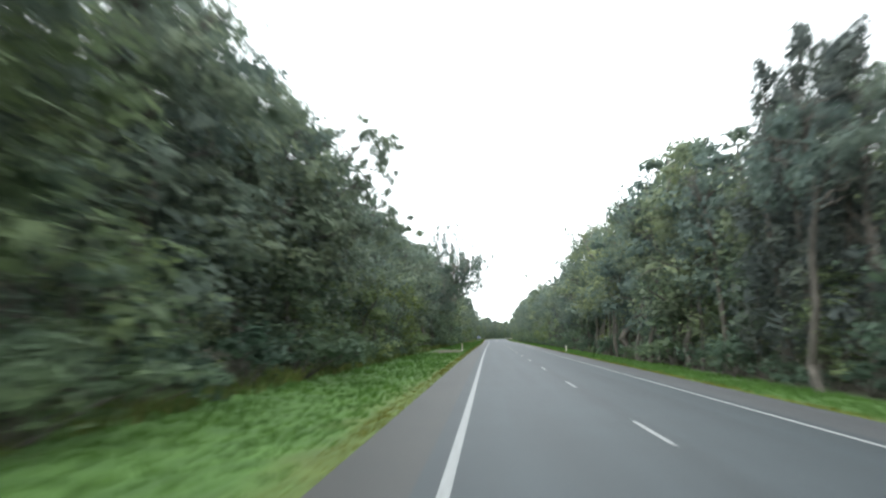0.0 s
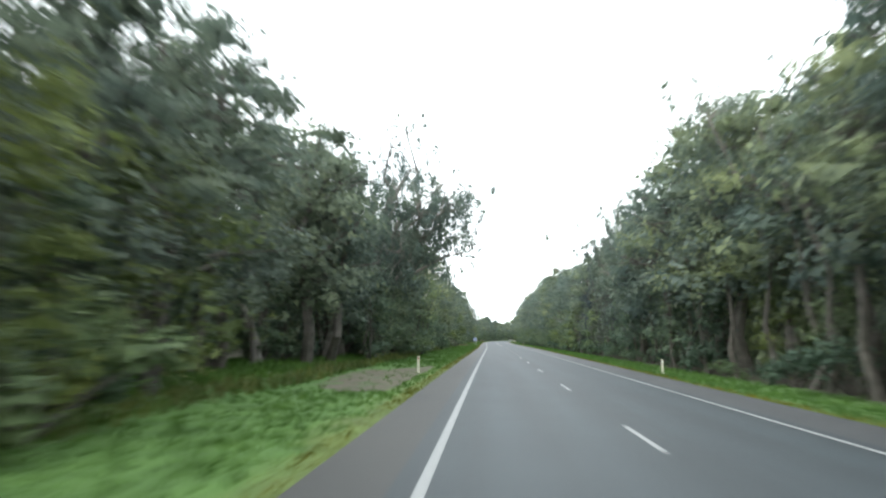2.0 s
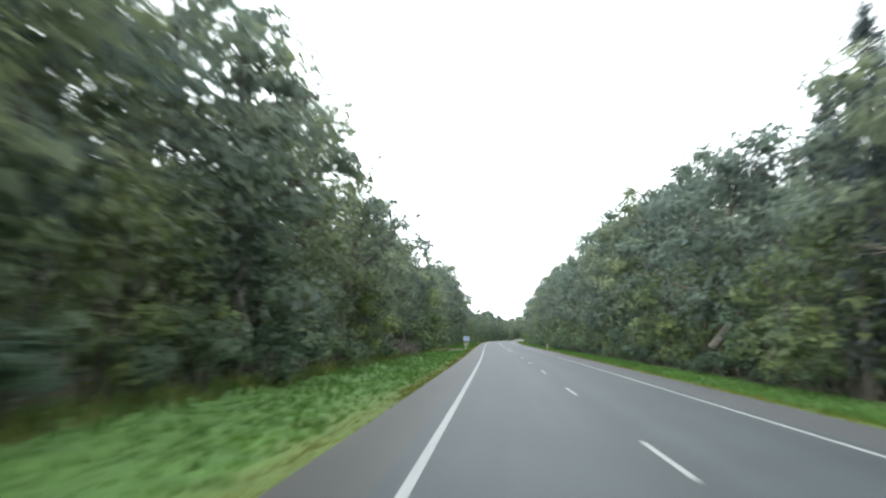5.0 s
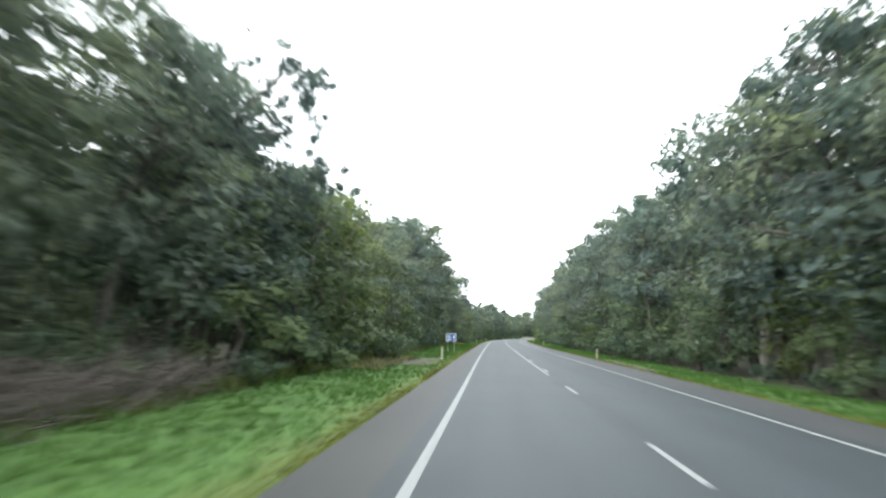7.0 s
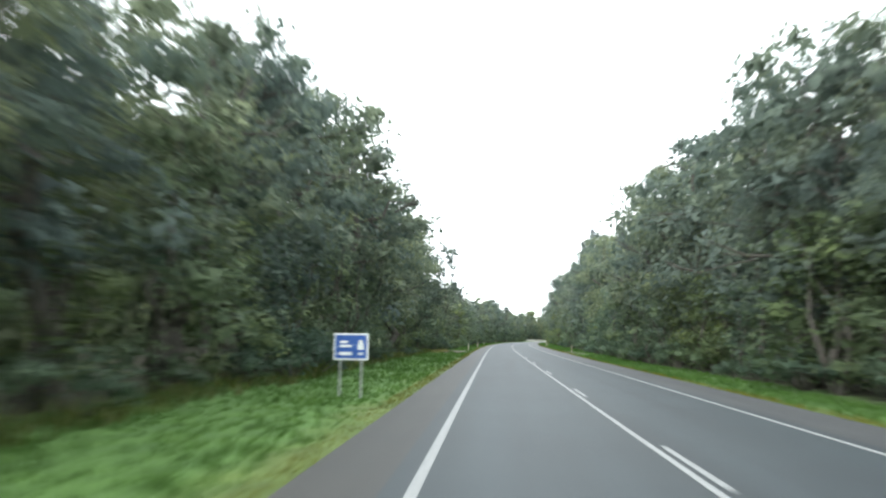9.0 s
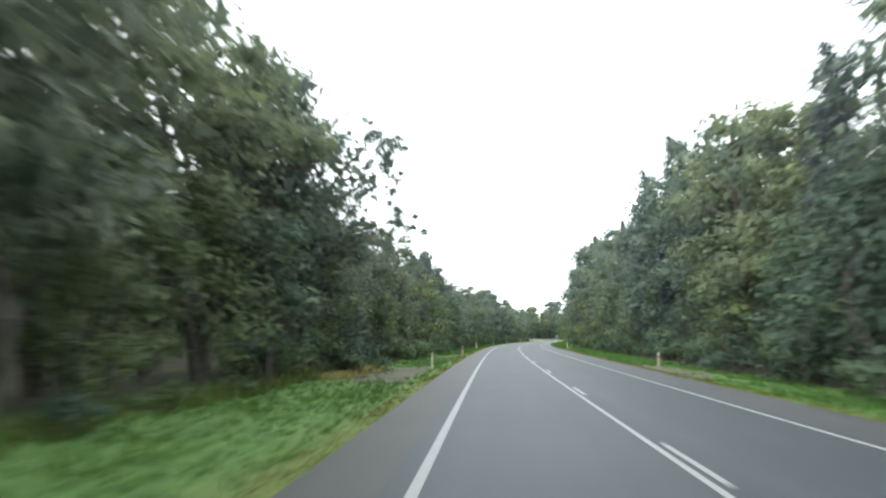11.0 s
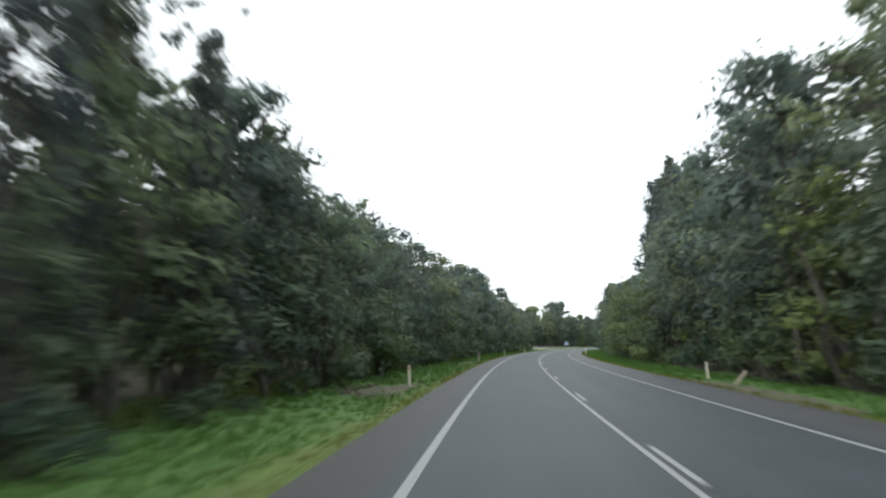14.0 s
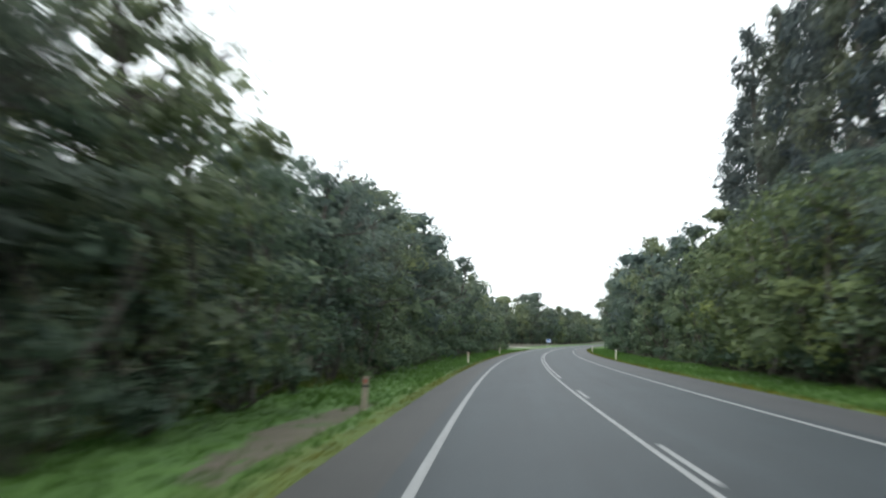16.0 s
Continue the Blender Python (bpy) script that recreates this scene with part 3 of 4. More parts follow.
def shrub(seed, mat, label, leaf_n=44, clumps=9):
    rng = np.random.default_rng(seed)
    wood, crown = Shape(), Shape()
    for i in range(clumps):
        a = i * 2.4 + rng.uniform(-0.6, 0.6)
        out = rng.uniform(0.15, 1.05)
        c = np.array([math.cos(a) * out, math.sin(a) * out, rng.uniform(0.3, 1.25) * (1.15 - 0.35 * out)])
        wood.tube([(0, 0, -0.1), tuple(c * 0.55), tuple(c)], (0.03, 0.02, 0.008), 4)
        r = np.array([1, 1, 0.85]) * rng.uniform(0.32, 0.52)
        crown.billow(rng, c, r * 1.2, leaf_n, 0.12, 0.055, 0.1)
    return finish("shrub", wood, crown, M_BARK, mat, label, "shrub", "forest edge shrubs")


def feathery_gum(seed, reach=0.0):
    """A big ten-metre spreading gum: bare pale limbs and hanging sprays of thin foliage with sky between them."""
    rng = np.random.default_rng(seed)
    wood, crown = Shape(), Shape()
    stem = bent(rng, (0, 0, -0.2), (0.7, 0.2, 5.2), 6, 0.03)
    wood.tube(stem, np.linspace(0.19, 0.10, 6), 8)
    for i in range(13):
        base = stem[2 + i % 4]
        a = i * 2.4
        out = rng.uniform(1.5, 3.1) * (0.85 if reach else 1.0)
        tip = base + np.array([math.cos(a) * out + 0.4 + reach, math.sin(a) * out, rng.uniform(1.0, 4.4)])
        limb = bent(rng, base, tip, 6, 0.06)
        wood.tube(limb, np.linspace(0.085, 0.018, 6), 6)
        for k in range(12):
            j = 2 + k % 4
            c = limb[j] + rng.standard_normal(3) * np.array([0.5, 0.5, 0.4])
            wood.tube([limb[j], (limb[j] + c) / 2 + np.array([0, 0, 0.12]), c], (0.02, 0.012, 0.005), 4)
            for q in range(2):
                h = c + rng.standard_normal(3) * 0.16 + np.array([0, 0, -0.2 - 0.3 * q])
                r = np.array([0.26, 0.26, 0.40]) * rng.uniform(0.75, 1.25)
                crown.leaves(rng, h, r * 0.9, 22, 0.14, 0.062, 1.6, 0.1, 1.0)
                crown.leaves(rng, h, r * 1.1, 44, 0.10, 0.036, 2.2, 0.3, 1.1)
    return finish("eucalyptus_tree", wood, crown, M_PALE, M_EUC, "big spreading gum with pale limbs and thin hanging foliage", "tree", "roadside forest trees")


def dead_tree(seed):
    """A bleached dead sapling with forked bare limbs, ten metres high."""
    rng = np.random.default_rng(seed)
    wood = Shape()
    stem = np.array([(0, 0, -0.3), (0.4, 0, 1.8), (0.9, 0.1, 3.8), (1.7, 0.1, 5.6), (2.25, 0.1, 6.9), (2.4, 0.1, 7.8), (2.3, 0.1, 8.6)])
    wood.tube(stem, np.linspace(0.17, 0.11, 7), 7)
    wood.tube([(2.3, 0.1, 8.55), (2.05, 0.1, 9.1), (1.6, 0, 9.6), (1.2, 0, 9.85)], (0.09, 0.06, 0.045, 0.02), 6)
    wood.tube([(2.32, 0.1, 8.5), (2.7, 0.2, 8.9), (3.4, 0.3, 9.2), (4.3, 0.4, 9.1), (5.0, 0.4, 8.6)], (0.09, 0.07, 0.055, 0.04, 0.02), 6)
    for i in range(5):
        base = np.array([(2.0, 0.1, 9.2), (3.4, 0.3, 9.2), (4.3, 0.4, 9.1), (2.3, 0.1, 7.4), (1.3, 0.1, 4.7)][i])
        tip = base + np.array([rng.uniform(-0.7, 0.7), rng.uniform(-0.7, 0.7), rng.uniform(0.4, 1.0)])
        wood.tube(bent(rng, base, tip, 4, 0.1), np.linspace(0.035, 0.008, 4), 5)
    return tagged(new("dead_tree", wood.mesh("dead_tree", M_BONE)), "bleached dead tree with bare forked limbs", "tree")


def brush(seed, name, label, count, span, high, mat):
    """Fallen grey branches lying in a tangle."""
    rng = np.random.default_rng(seed)
    wood = Shape()
    for i in range(count):
        a = rng.uniform(-0.5, 0.5) + (math.pi if rng.random() < 0.5 else 0)
        start = np.array([rng.normal(0, 0.7), rng.normal(0, span * 0.25), rng.uniform(0.0, high * 0.5)])
        ln = rng.uniform(0.35, 0.9) * span
        end = start + np.array([math.sin(a) * ln * 0.5, math.cos(a) * ln, rng.uniform(-0.1, 0.9) * high * 0.6])
        end[2] = max(0.05, end[2])
        limb = bent(rng, start, end, 5, 0.07)
        limb[:, 2] = np.maximum(limb[:, 2], 0.02)
        wood.tube(limb, np.linspace(rng.uniform(0.012, 0.03), 0.005, 5), 4)
        for _ in range(3):
            b = limb[rng.integers(1, 4)]
            e = b + rng.standard_normal(3) * 0.6
            e[2] = max(0.03, e[2])
            wood.tube([b, (b + e) / 2 + rng.standard_normal(3) * 0.05, e], (0.009, 0.007, 0.003), 4)
    return tagged(new(name, wood.mesh(name, mat)), label, "dead branches")


def fallen_limb(seed):
    """A bleached broken limb: it leans out of the shrubs and forks into bare twigs."""
    rng = np.random.default_rng(seed)
    wood = Shape()
    main = np.array([(-1.9, -0.6, 1.75), (-1.2, -0.4, 1.9), (-0.5, -0.2, 2.2), (0.1, 0, 2.75), (0.7, 0.1, 3.05), (1.5, 0.2, 3.15), (2.3, 0.2, 3.35)])
    wood.tube(main, (0.05, 0.075, 0.10, 0.10, 0.07, 0.045, 0.015), 7)
    wood.tube([(-0.5, -0.2, 2.2), (-0.9, 0.2, 1.1), (-1.3, 0.3, -0.2)], (0.09, 0.12, 0.14), 7)
    wood.tube([(0.1, 0, 2.75), (0.15, 0.1, 3.3), (0.0, 0.2, 3.9)], (0.08, 0.05, 0.015), 6)
    wood.tube([(-0.6, 0.1, 1.6), (0.2, -0.2, 1.25), (1.1, -0.3, 1.5)], (0.06, 0.045, 0.012), 6)
    for _ in range(12):
        b = main[rng.integers(3, 6)]
        e = b + np.array([rng.uniform(0.2, 1.2), rng.uniform(-0.5, 0.5), rng.uniform(-0.4, 0.5)])
        wood.tube(bent(rng, b, e, 4, 0.08), np.linspace(0.03, 0.006, 4), 5)
    return tagged(new("fallen_limb", wood.mesh("fallen_limb", M_BONE)), "bleached broken limb leaning out of the shrubs", "dead branch")


GUMS = [eucalypt(11 + i, 120, clumps=19, size=0.138) for i in range(6)]
OPEN = [eucalypt(31 + i, 70, open_crown=True, pale=i == 1, clumps=30) for i in range(3)]
LEAN = [eucalypt(41 + i, 190, lean=0.6, clumps=18) for i in range(2)]
SLIM = [eucalypt(47 + i, 150, clumps=9, low=0.05) for i in range(3)]
FAR_GUMS = [eucalypt(51 + i, 80, clumps=15, size=0.24) for i in range(3)]
OAKS = [she_oak(61 + i) for i in range(3)]
UNDER = [understory(71 + i) for i in range(5)]
OLIVE = [understory(78 + i, mat=M_OLIVE) for i in range(2)]
FAR_UNDER = [understory(76 + i, 60, 10, 0.22) for i in range(2)]
SHRUBS = [shrub(81 + i, M_SHRUB, "low dark green roadside shrub") for i in range(3)]
PALES = [shrub(91, M_PALESHRUB, "pale yellow-green flowering shrub at the grass edge")]
FEATHER = feathery_gum(95)
OVERHANG = eucalypt(45, 130, lean=0.8, open_crown=True, clumps=37)
REACHING = feathery_gum(96, 1.7)
MADE = set()


def plant(ob, s, o, high, base, wide=1.0, turn=None, lift=0.0):
    """Stands a tree (built base metres high) on the ground, high metres tall."""
    k = high / base
    m = at_road(s, o, lift) @ pose(0, 0, 0, 0, 0, random.uniform(0, 360) if turn is None else turn) @ Matrix.Diagonal((k * wide, k * wide, k, 1))
    if ob in MADE:
        return copy_thing(ob, m @ Matrix.Diagonal((1 / ob.scale[0], 1 / ob.scale[1], 1 / ob.scale[2], 1)))
    MADE.add(ob)
    ob.matrix_basis = m
    return ob


# canopy height along the road, left and right
LEFT_S = (-20, 26, 34, 44, 52, 74, 80, 92, 100, 104, 112, 118, 125, 135, 150, 160, 178, 186, 196, 206, 222, 236, 247, 262, 285, 296, 301, 307, 315, 342, 350, 364, 371, 380, 394, 398, 403, 410, 415, 420, 427, 437, 451, 474, 498, 525, 545, 615, 625, 632, 800)
LEFT_H = (13, 12.4, 12.1, 11.7, 10.9, 12.5, 14, 13, 10.4, 9.8, 10.4, 12.0, 13.4, 14.2, 15, 13, 11.6, 11.3, 10.8, 10.2, 11.0, 12.2, 14.5, 16, 14, 14, 13, 9.4, 9.2, 9.6, 10.6, 10.0, 8.5, 8.7, 9.9, 10.4, 9.5, 9.2, 9.4, 9.6, 11, 13.2, 13.6, 12.2, 11.6, 10, 12, 13, 18, 13, 12)
RIGHT_S = (-20, 30, 35, 50, 62, 66, 75, 82, 97, 108, 120, 130, 148, 165, 180, 195, 212, 222, 228, 240, 255, 280, 290, 300, 308, 316, 324, 334, 340, 350, 360, 368, 375, 383, 389, 393, 405, 416, 425, 431, 446, 480, 600, 800)
RIGHT_H = (13, 14, 13.5, 15, 15.5, 15, 15.5, 14, 16, 14, 13.4, 13, 13, 12.6, 15.5, 15.5, 15, 16, 14, 15, 15.8, 15.2, 13.8, 13.2, 14.4, 16.0, 16.0, 15, 13, 13, 14.4, 15.4, 15, 13.8, 12.8, 11.0, 9.2, 9, 9, 9.4, 10.5, 12.5, 12, 11)
BACK_S, BACK_L = (60, 70, 100, 108), (0.0, -4.0, -4.0, 0.0)
EDGE_S, EDGE_L = (-20, 300, 322, 420, 450, 524, 536, 590, 640), (0.0, 0.0, 1.4, 1.4, 0.5, 0.5, -15.0, -15.0, -4.0)


def forest(side):
    left = side < 0
    sgn = -1 if left else 1
    closer = lambda s: float(np.interp(s, EDGE_S, EDGE_L)) if left else 8.2
    back = lambda s: float(np.interp(s, BACK_S, BACK_L)) if left else 0.0
    hs, hh = (LEFT_S, LEFT_H) if left else (RIGHT_S, RIGHT_H)
    high = lambda s: float(np.interp(s, hs, hh))
    s = -14.0
    while s < 690:
        far = s > 425
        o = closer(s) + sgn * ((9.3 if left else 7.0) + random.uniform(-0.8, 1.6))
        h = high(s) * (random.uniform(0.98, 1.11) if left else random.uniform(1.02, 1.14))
        pick = random.random()
        pointed = (not left and (s < 36 or 287 < s < 298 or (112 < s < 165 and pick < 0.55) or (322 < s < 345 and pick < 0.5))) or (left and 325 < s < 360 and pick < 0.72)
        kind = random.choice(OAKS) if pointed and pick < 0.75 else random.choice(FAR_GUMS) if far else random.choice(OPEN) if pick < 0.16 else random.choice(GUMS)
        plant(kind, s, o, h, 10.6 if kind in OPEN else 9.5, (1.05 if kind in OAKS else 1.12) * random.uniform(0.9, 1.15))
        s += random.uniform(3.3, 4.9) * (1.9 if far else 1) * (0.8 if kind in OAKS else 1)
    woods = Shape()
    rng = np.random.default_rng(5 + side)
    for row, tall in ((11.8, 1.02), (18.0, 1.08)):
        s = -16.0
        while s < 700:
            o = closer(s) + sgn * (row + (0.0 if left else -2.0) + rng.uniform(-1.2, 1.2))
            x, y = road_xy(s, o)
            z, h = float(ground_z(s, o)), high(s) * tall * rng.uniform(0.88, 1.04)
            foot = np.array([x, y, z])
            woods.tube([foot + (0, 0, -0.3), foot + (rng.uniform(-0.3, 0.3), 0.2, h * 0.5), foot + (rng.uniform(-0.5, 0.5), 0.2, h * 0.9)], (0.18, 0.13, 0.04), 5)
            for i in range(12):
                up = (i + rng.uniform(0.1, 0.9)) / 12
                c = foot + np.array([rng.uniform(-1.6, 1.6), rng.uniform(-1.9, 1.9), 0.6 + up * (h - 1.6)])
                r = np.array([1, 1, 0.85]) * rng.uniform(1.0, 1.6) * (1.0 - 0.25 * up * up)
                if row > 15 and up < 0.4:
                    continue
                if up > 0.66 and s < 470:
                    woods.leaves(rng, c, r, 36, 0.5, 0.4, 0.2, 0.7, 0.92, 0.4, None, 0.25)
                    woods.leaves(rng, c, r, 80 if row < 15 else 45, 0.22, 0.13, 0.3, 0.85, 1.05, 0.4, None, 0.35)
                else:
                    woods.leaves(rng, c, r, 18 if up < 0.45 or s > 450 else 32, 0.6, 0.46, 0.2, 0.6, 1.0, 0.3, None, 0.3)
            s += rng.uniform(3.6, 4.8) * (1.0 if row < 15 else 1.35)
    for row, n, low in ((27.0, 4, 0.3), (30.0, 3, 0.2)):
        s = -17.0 + row * 0.05
        while s < 860:
            o = closer(s) + sgn * (row + rng.uniform(-0.8, 0.8))
            x, y = road_xy(s, o)
            for i in range(n):
                woods.lump(rng, (x + rng.uniform(-0.6, 0.6), y + rng.uniform(-0.6, 0.6), float(ground_z(s, o)) + low + 2.2 * i), np.array([2.3, 2.3, 1.8]) * rng.uniform(0.9, 1.1), 0.3)
            s += rng.uniform(2.2, 2.9)
    s = -16.0
    while s < 860:
        o = closer(s) + sgn * (23.0 + rng.uniform(-1.5, 1.5))
        x, y = road_xy(s, o)
        h = high(s)
        for i in range(7):
            c = np.array([x + rng.uniform(-1, 1), y + rng.uniform(-1, 1), float(ground_z(s, o)) + 0.8 + (h - 1.5) * (i + rng.uniform(0.2, 0.8)) / 7])
            woods.lump(rng, c, np.array([1.9, 1.9, 1.5]) * rng.uniform(0.8, 1.1), 0.45)
            woods.leaves(rng, c, (2.1, 2.1, 1.7), 14, 0.6, 0.36, 0.2, 0.8)
        s += rng.uniform(2.6, 3.4)
    tagged(new("background_woods", woods.mesh("background_woods", M_EUC)), "dense dark forest standing behind the roadside trees", "woods", kind="stuff")
    s = -14.0
    while s < 690:
        o = closer(s) + back(s) + sgn * ((8.0 if left else 5.9) + random.uniform(-0.6, 1.2))
        if left and 177 < s < 191:
            o -= 1.8
        if left and 304 < s < 313:
            o -= 3.0
        plant(random.choice(FAR_UNDER if s > 425 else UNDER + OLIVE), s, o, random.uniform(4.0, 8.5), 5.9, random.uniform(1.05, 1.4))
        s += random.uniform(3.2, 4.6) * (1.7 if s > 450 else 1) * (1.8 if s < 32 or (not left and 32 < s < 112) else 1)
    s = -14.0
    while s < 690:
        o = closer(s) + back(s) + sgn * ((6.9 if left else 5.2) + random.uniform(-0.3, 0.9))
        if left and 177 < s < 191:
            o -= 2.5
        if left and 304 < s < 313:
            o -= 2.5
        low = 0.5 if left and (258 < s < 290 or 333 < s < 376) else 1.0
        plant(random.choice(SHRUBS), s, o, low * random.uniform(1.0, 2.6), 1.6, random.uniform(1.0, 1.5))
        s += random.uniform(3.0, 6.5) * (2 if s > 450 else 1)


plant(REACHING, 104, -8.4, 20.5, 9.6, 0.98, turn=0)
plant(FEATHER, 84, 17.8, 19, 9.6, 1.1, turn=90)
plant(FEATHER, 124, 17.6, 18.6, 9.6, 1.1, turn=200)
plant(GUMS[1], 297, -9.8, 14.0, 9.5, 1.15, turn=40)
plant(OVERHANG, 301, -9.1, 12.5, 9.4, 1.0, turn=0)
plant(OPEN[2], 356, -10.0, 13.6, 10.6, 1.1, turn=0)
plant(OPEN[0], 332, -11.9, 13.0, 10.6, 0.85, turn=0)
plant(OVERHANG, 30, -8.5, 11.3, 9.4, 1.0, turn=0)
plant(OVERHANG, 195, -10.6, 12.2, 9.4, 1.0, turn=8)
plant(FEATHER, 97, -10.0, 17, 9.6, 1.2, turn=130)
plant(FEATHER, 102, -9.0, 19.5, 9.6, 1.0, turn=30)
plant(FEATHER, 111, -10.0, 16.5, 9.6, 1.0, turn=250)
dead_tree(7).matrix_basis = at_road(120.5, -8.1)
brush(8, "brush_pile", "tangle of fallen grey-brown branches at the forest edge", 110, 5.0, 1.7, M_DEAD).matrix_basis = at_road(182.5, -7.2) @ Matrix.Scale(0.85, 4)
brush(18, "brush_pile", "heap of dead grey-brown branches beside the grass", 110, 5.0, 1.5, M_DEAD).matrix_basis = at_road(187.5, -7.3) @ Matrix.Scale(0.85, 4)
fallen_limb(9).matrix_basis = at_road(310.8, -9.4, 0.25)
# gums that lean out over the verge
for s, o, h, k in ((44, -10.4, 11.2, 0), (193, -11.0, 12, 0), (362, -9.6, 11, 1), (295, -9.6, 13, 1), (309, -10.8, 9.5, 0), (319, -10, 8.8, 1)):
    plant(LEAN[k], s, o, h, 9.0, 1.0, turn=random.uniform(-15, 15))
for s in (3, 8, 12, 16, 20, 25, 29, 33, 37, 194, 197, 316, 321, 326, 331, 371, 376, 381, 395, 399):
    plant(random.choice(GUMS), s, -10.5 + random.uniform(-0.8, 0.8), 13.5 if s < 40 else 10.8 if s < 300 else 8.7, 9.4, 1.05)
for s, o, h in ((167, -7.4, 5.5), (169.5, -8.2, 6.5), (201, -8.4, 8.5), (204, -8.0, 9.0), (207, -8.2, 9.5), (210, -8.6, 9.0), (226, -8.4, 7.5), (30, -8.2, 6.5), (66, -8.0, 7.0), (148, 13.8, 7.0), (176, 13.6, 8.0), (246, 13.8, 7.5), (342, 13.6, 7.5), (397, 13.8, 8.0), (402, 13.9, 8.5), (407, 13.6, 8.0), (412, 13.6, 8.5), (416, 13.8, 8.5), (421, 13.6, 8.0), (427, 13.8, 8.0)):
    plant(random.choice(OLIVE), s, o, h, 5.9, 1.3)
for s, o, h in ((29, 15.5, 15.0), (32, 16.5, 16.0), (34, 15.0, 14.5), (412.2, 19.5, 20.7), (414.2, 20.2, 21.5), (418.7, 19.5, 21.4), (421.7, 19.5, 23.8), (424.2, 19.5, 23.5), (427.7, 19.5, 23.2), (431.7, 19.5, 23.4), (437.7, 19.5, 24.5), (441, 19.6, 20), (445, 19.4, 17), (434, 20.5, 22), (416, 20.8, 21), (344, 16.5, 16), (347, 15.5, 15)):
    plant(random.choice(OAKS), s, o, h, 9.9, 1.2 if o > 19 else 0.95)
for s, o, h, k in ((12, -7.8, 5.0, 1.2), (301.5, -6.4, 4.4, 1.1), (303.5, -7.2, 4.0, 1.1), (320, -7.0, 4.2, 1.2)):
    plant(random.choice(UNDER), s, o, h, 5.9, k)
for s, o, h in ((217.5, -5.7, 2.3), (215.5, -6.6, 2.6), (300, -5.6, 2.0)):
    plant(random.choice(SHRUBS), s, o, h, 1.6, 1.1)
for s, o in ((116.5, -6.8), (118.6, -6.3)):
    plant(UNDER[1], s, o, 8.5, 5.9, 0.82)
for s in (96, 99, 102, 105, 108, 111):
    plant(random.choice(UNDER), s, -7.6 + random.uniform(-0.5, 0.5), random.uniform(5.5, 7.5), 5.9, 1.25)
for s, o in ((735, -58), (742, -64), (728, -52)):
    plant(FAR_GUMS[0], s, o, 27.0, 9.9, 1.0)
forest(-1)
forest(1)
# bare slender stems standing along the forest edge
for s0, s1, o0, tall in ((12, 112, 13.6, 1.0), (228, 262, 13.8, 1.0), (66, 102, -10.5, 1.0), (356, 384, -8.6, 0.82)):
    s = s0
    while s < s1:
        o = o0 + random.uniform(-0.6, 1.0) * (1 if o0 > 0 else -1)
        plant(random.choice(SLIM), s, o, tall * random.uniform(10.5, 13.0), 9.5, random.uniform(0.6, 0.85))
        s += random.uniform(2.2, 5.5)
for s, o, h in ((372, -10.8, 11.4), (377, -11.2, 11.2), (384, -10.6, 11.8), (393.5, -10.8, 14.4), (402, -11.0, 12.4)):
    plant(random.choice(OPEN), s, o, h, 10.6, 1.0)
for s, o, h in ((384.5, 14.6, 13.0), (388.5, 15.0, 12.2), (392.5, 14.8, 11.4), (396.5, 14.8, 10.2)):
    plant(random.choice(GUMS), s, o, h, 9.5, 1.1)
plant(FEATHER, 206.5, 14.5, 18.0, 9.6, 0.85, turn=20)
for s, o, h in ((320.8, -5.5, 1.8), (322.0, -6.4, 2.2)):
    plant(PALES[0], s, o, h, 1.6, 1.0)


# ---- bare earth beside the left posts, and grass ----
def earth_patch(s0, s1, o0, o1, seed):
    rng = np.random.default_rng(seed)
    n, w = 24, 7
    v, f = [], []
    for i in range(n + 1):
        t = i / n
        k = math.sin(math.pi * min(1, max(0, t))) ** 0.45
        lo = o1 + (o0 - o1) * k * rng.uniform(0.85, 1.1)
        hi = o1 + rng.uniform(-0.08, 0.08)
        for j in range(w):
            s, o = s0 + (s1 - s0) * t, lo + (hi - lo) * j / (w - 1)
            x, y = road_xy(s, o)
            v.append((x, y, ground_z(s, o) + 0.004 + 0.016 * math.sin(math.pi * j / (w - 1)) + 0.006 * rng.standard_normal()))
    for i in range(n):
        for j in range(w - 1):
            a = i * w + j
            f.append((a, a + 1, a + w + 1, a + w) if o0 < o1 else (a + w, a + w + 1, a + 1, a))
    ob = new("bare_earth", mesh_from("bare_earth", v, f, [M_DIRT]))
    tagged(ob, "patch of bare brown earth on the grass verge", "earth patch", kind="structure")


PATCHES = ((70, 90, -6.4, -2.5), (207, 221, -5.2, -2.4), (292, 307, -6.0, -2.4), (321, 332, -4.6, -2.4), (360, 369, -4.6, -2.4), (395, 406, -4.0, -2.4),
           (208, 231, 10.8, 9.15), (296, 312, 11.6, 9.15), (355, 373, 11.0, 9.15))
for i, q in enumerate(PATCHES):
    earth_patch(*q, i)


def broken_bank(s0, s1, o, seed):
    """Crumbled clods where the turf breaks off beside the bare earth."""
    rng = np.random.default_rng(seed)
    clods = Shape()
    for s in np.arange(s0, s1, 0.28):
        for _ in range(2):
            k = o - 0.5 * math.sin(math.pi * (s - s0) / (s1 - s0)) + rng.normal(0, 0.25)
            x, y = road_xy(s + rng.normal(0, 0.1), k)
            r = rng.uniform(0.02, 0.095)
            clods.lump(rng, (x, y, float(ground_z(s, k)) + 0.3 * r), (r * 1.3, r * 1.3, r), 0.5)
    tagged(new("broken_bank", clods.mesh("broken_bank", M_CLOD)), "crumbled brown earth bank where the turf breaks off", "earth bank", kind="stuff")


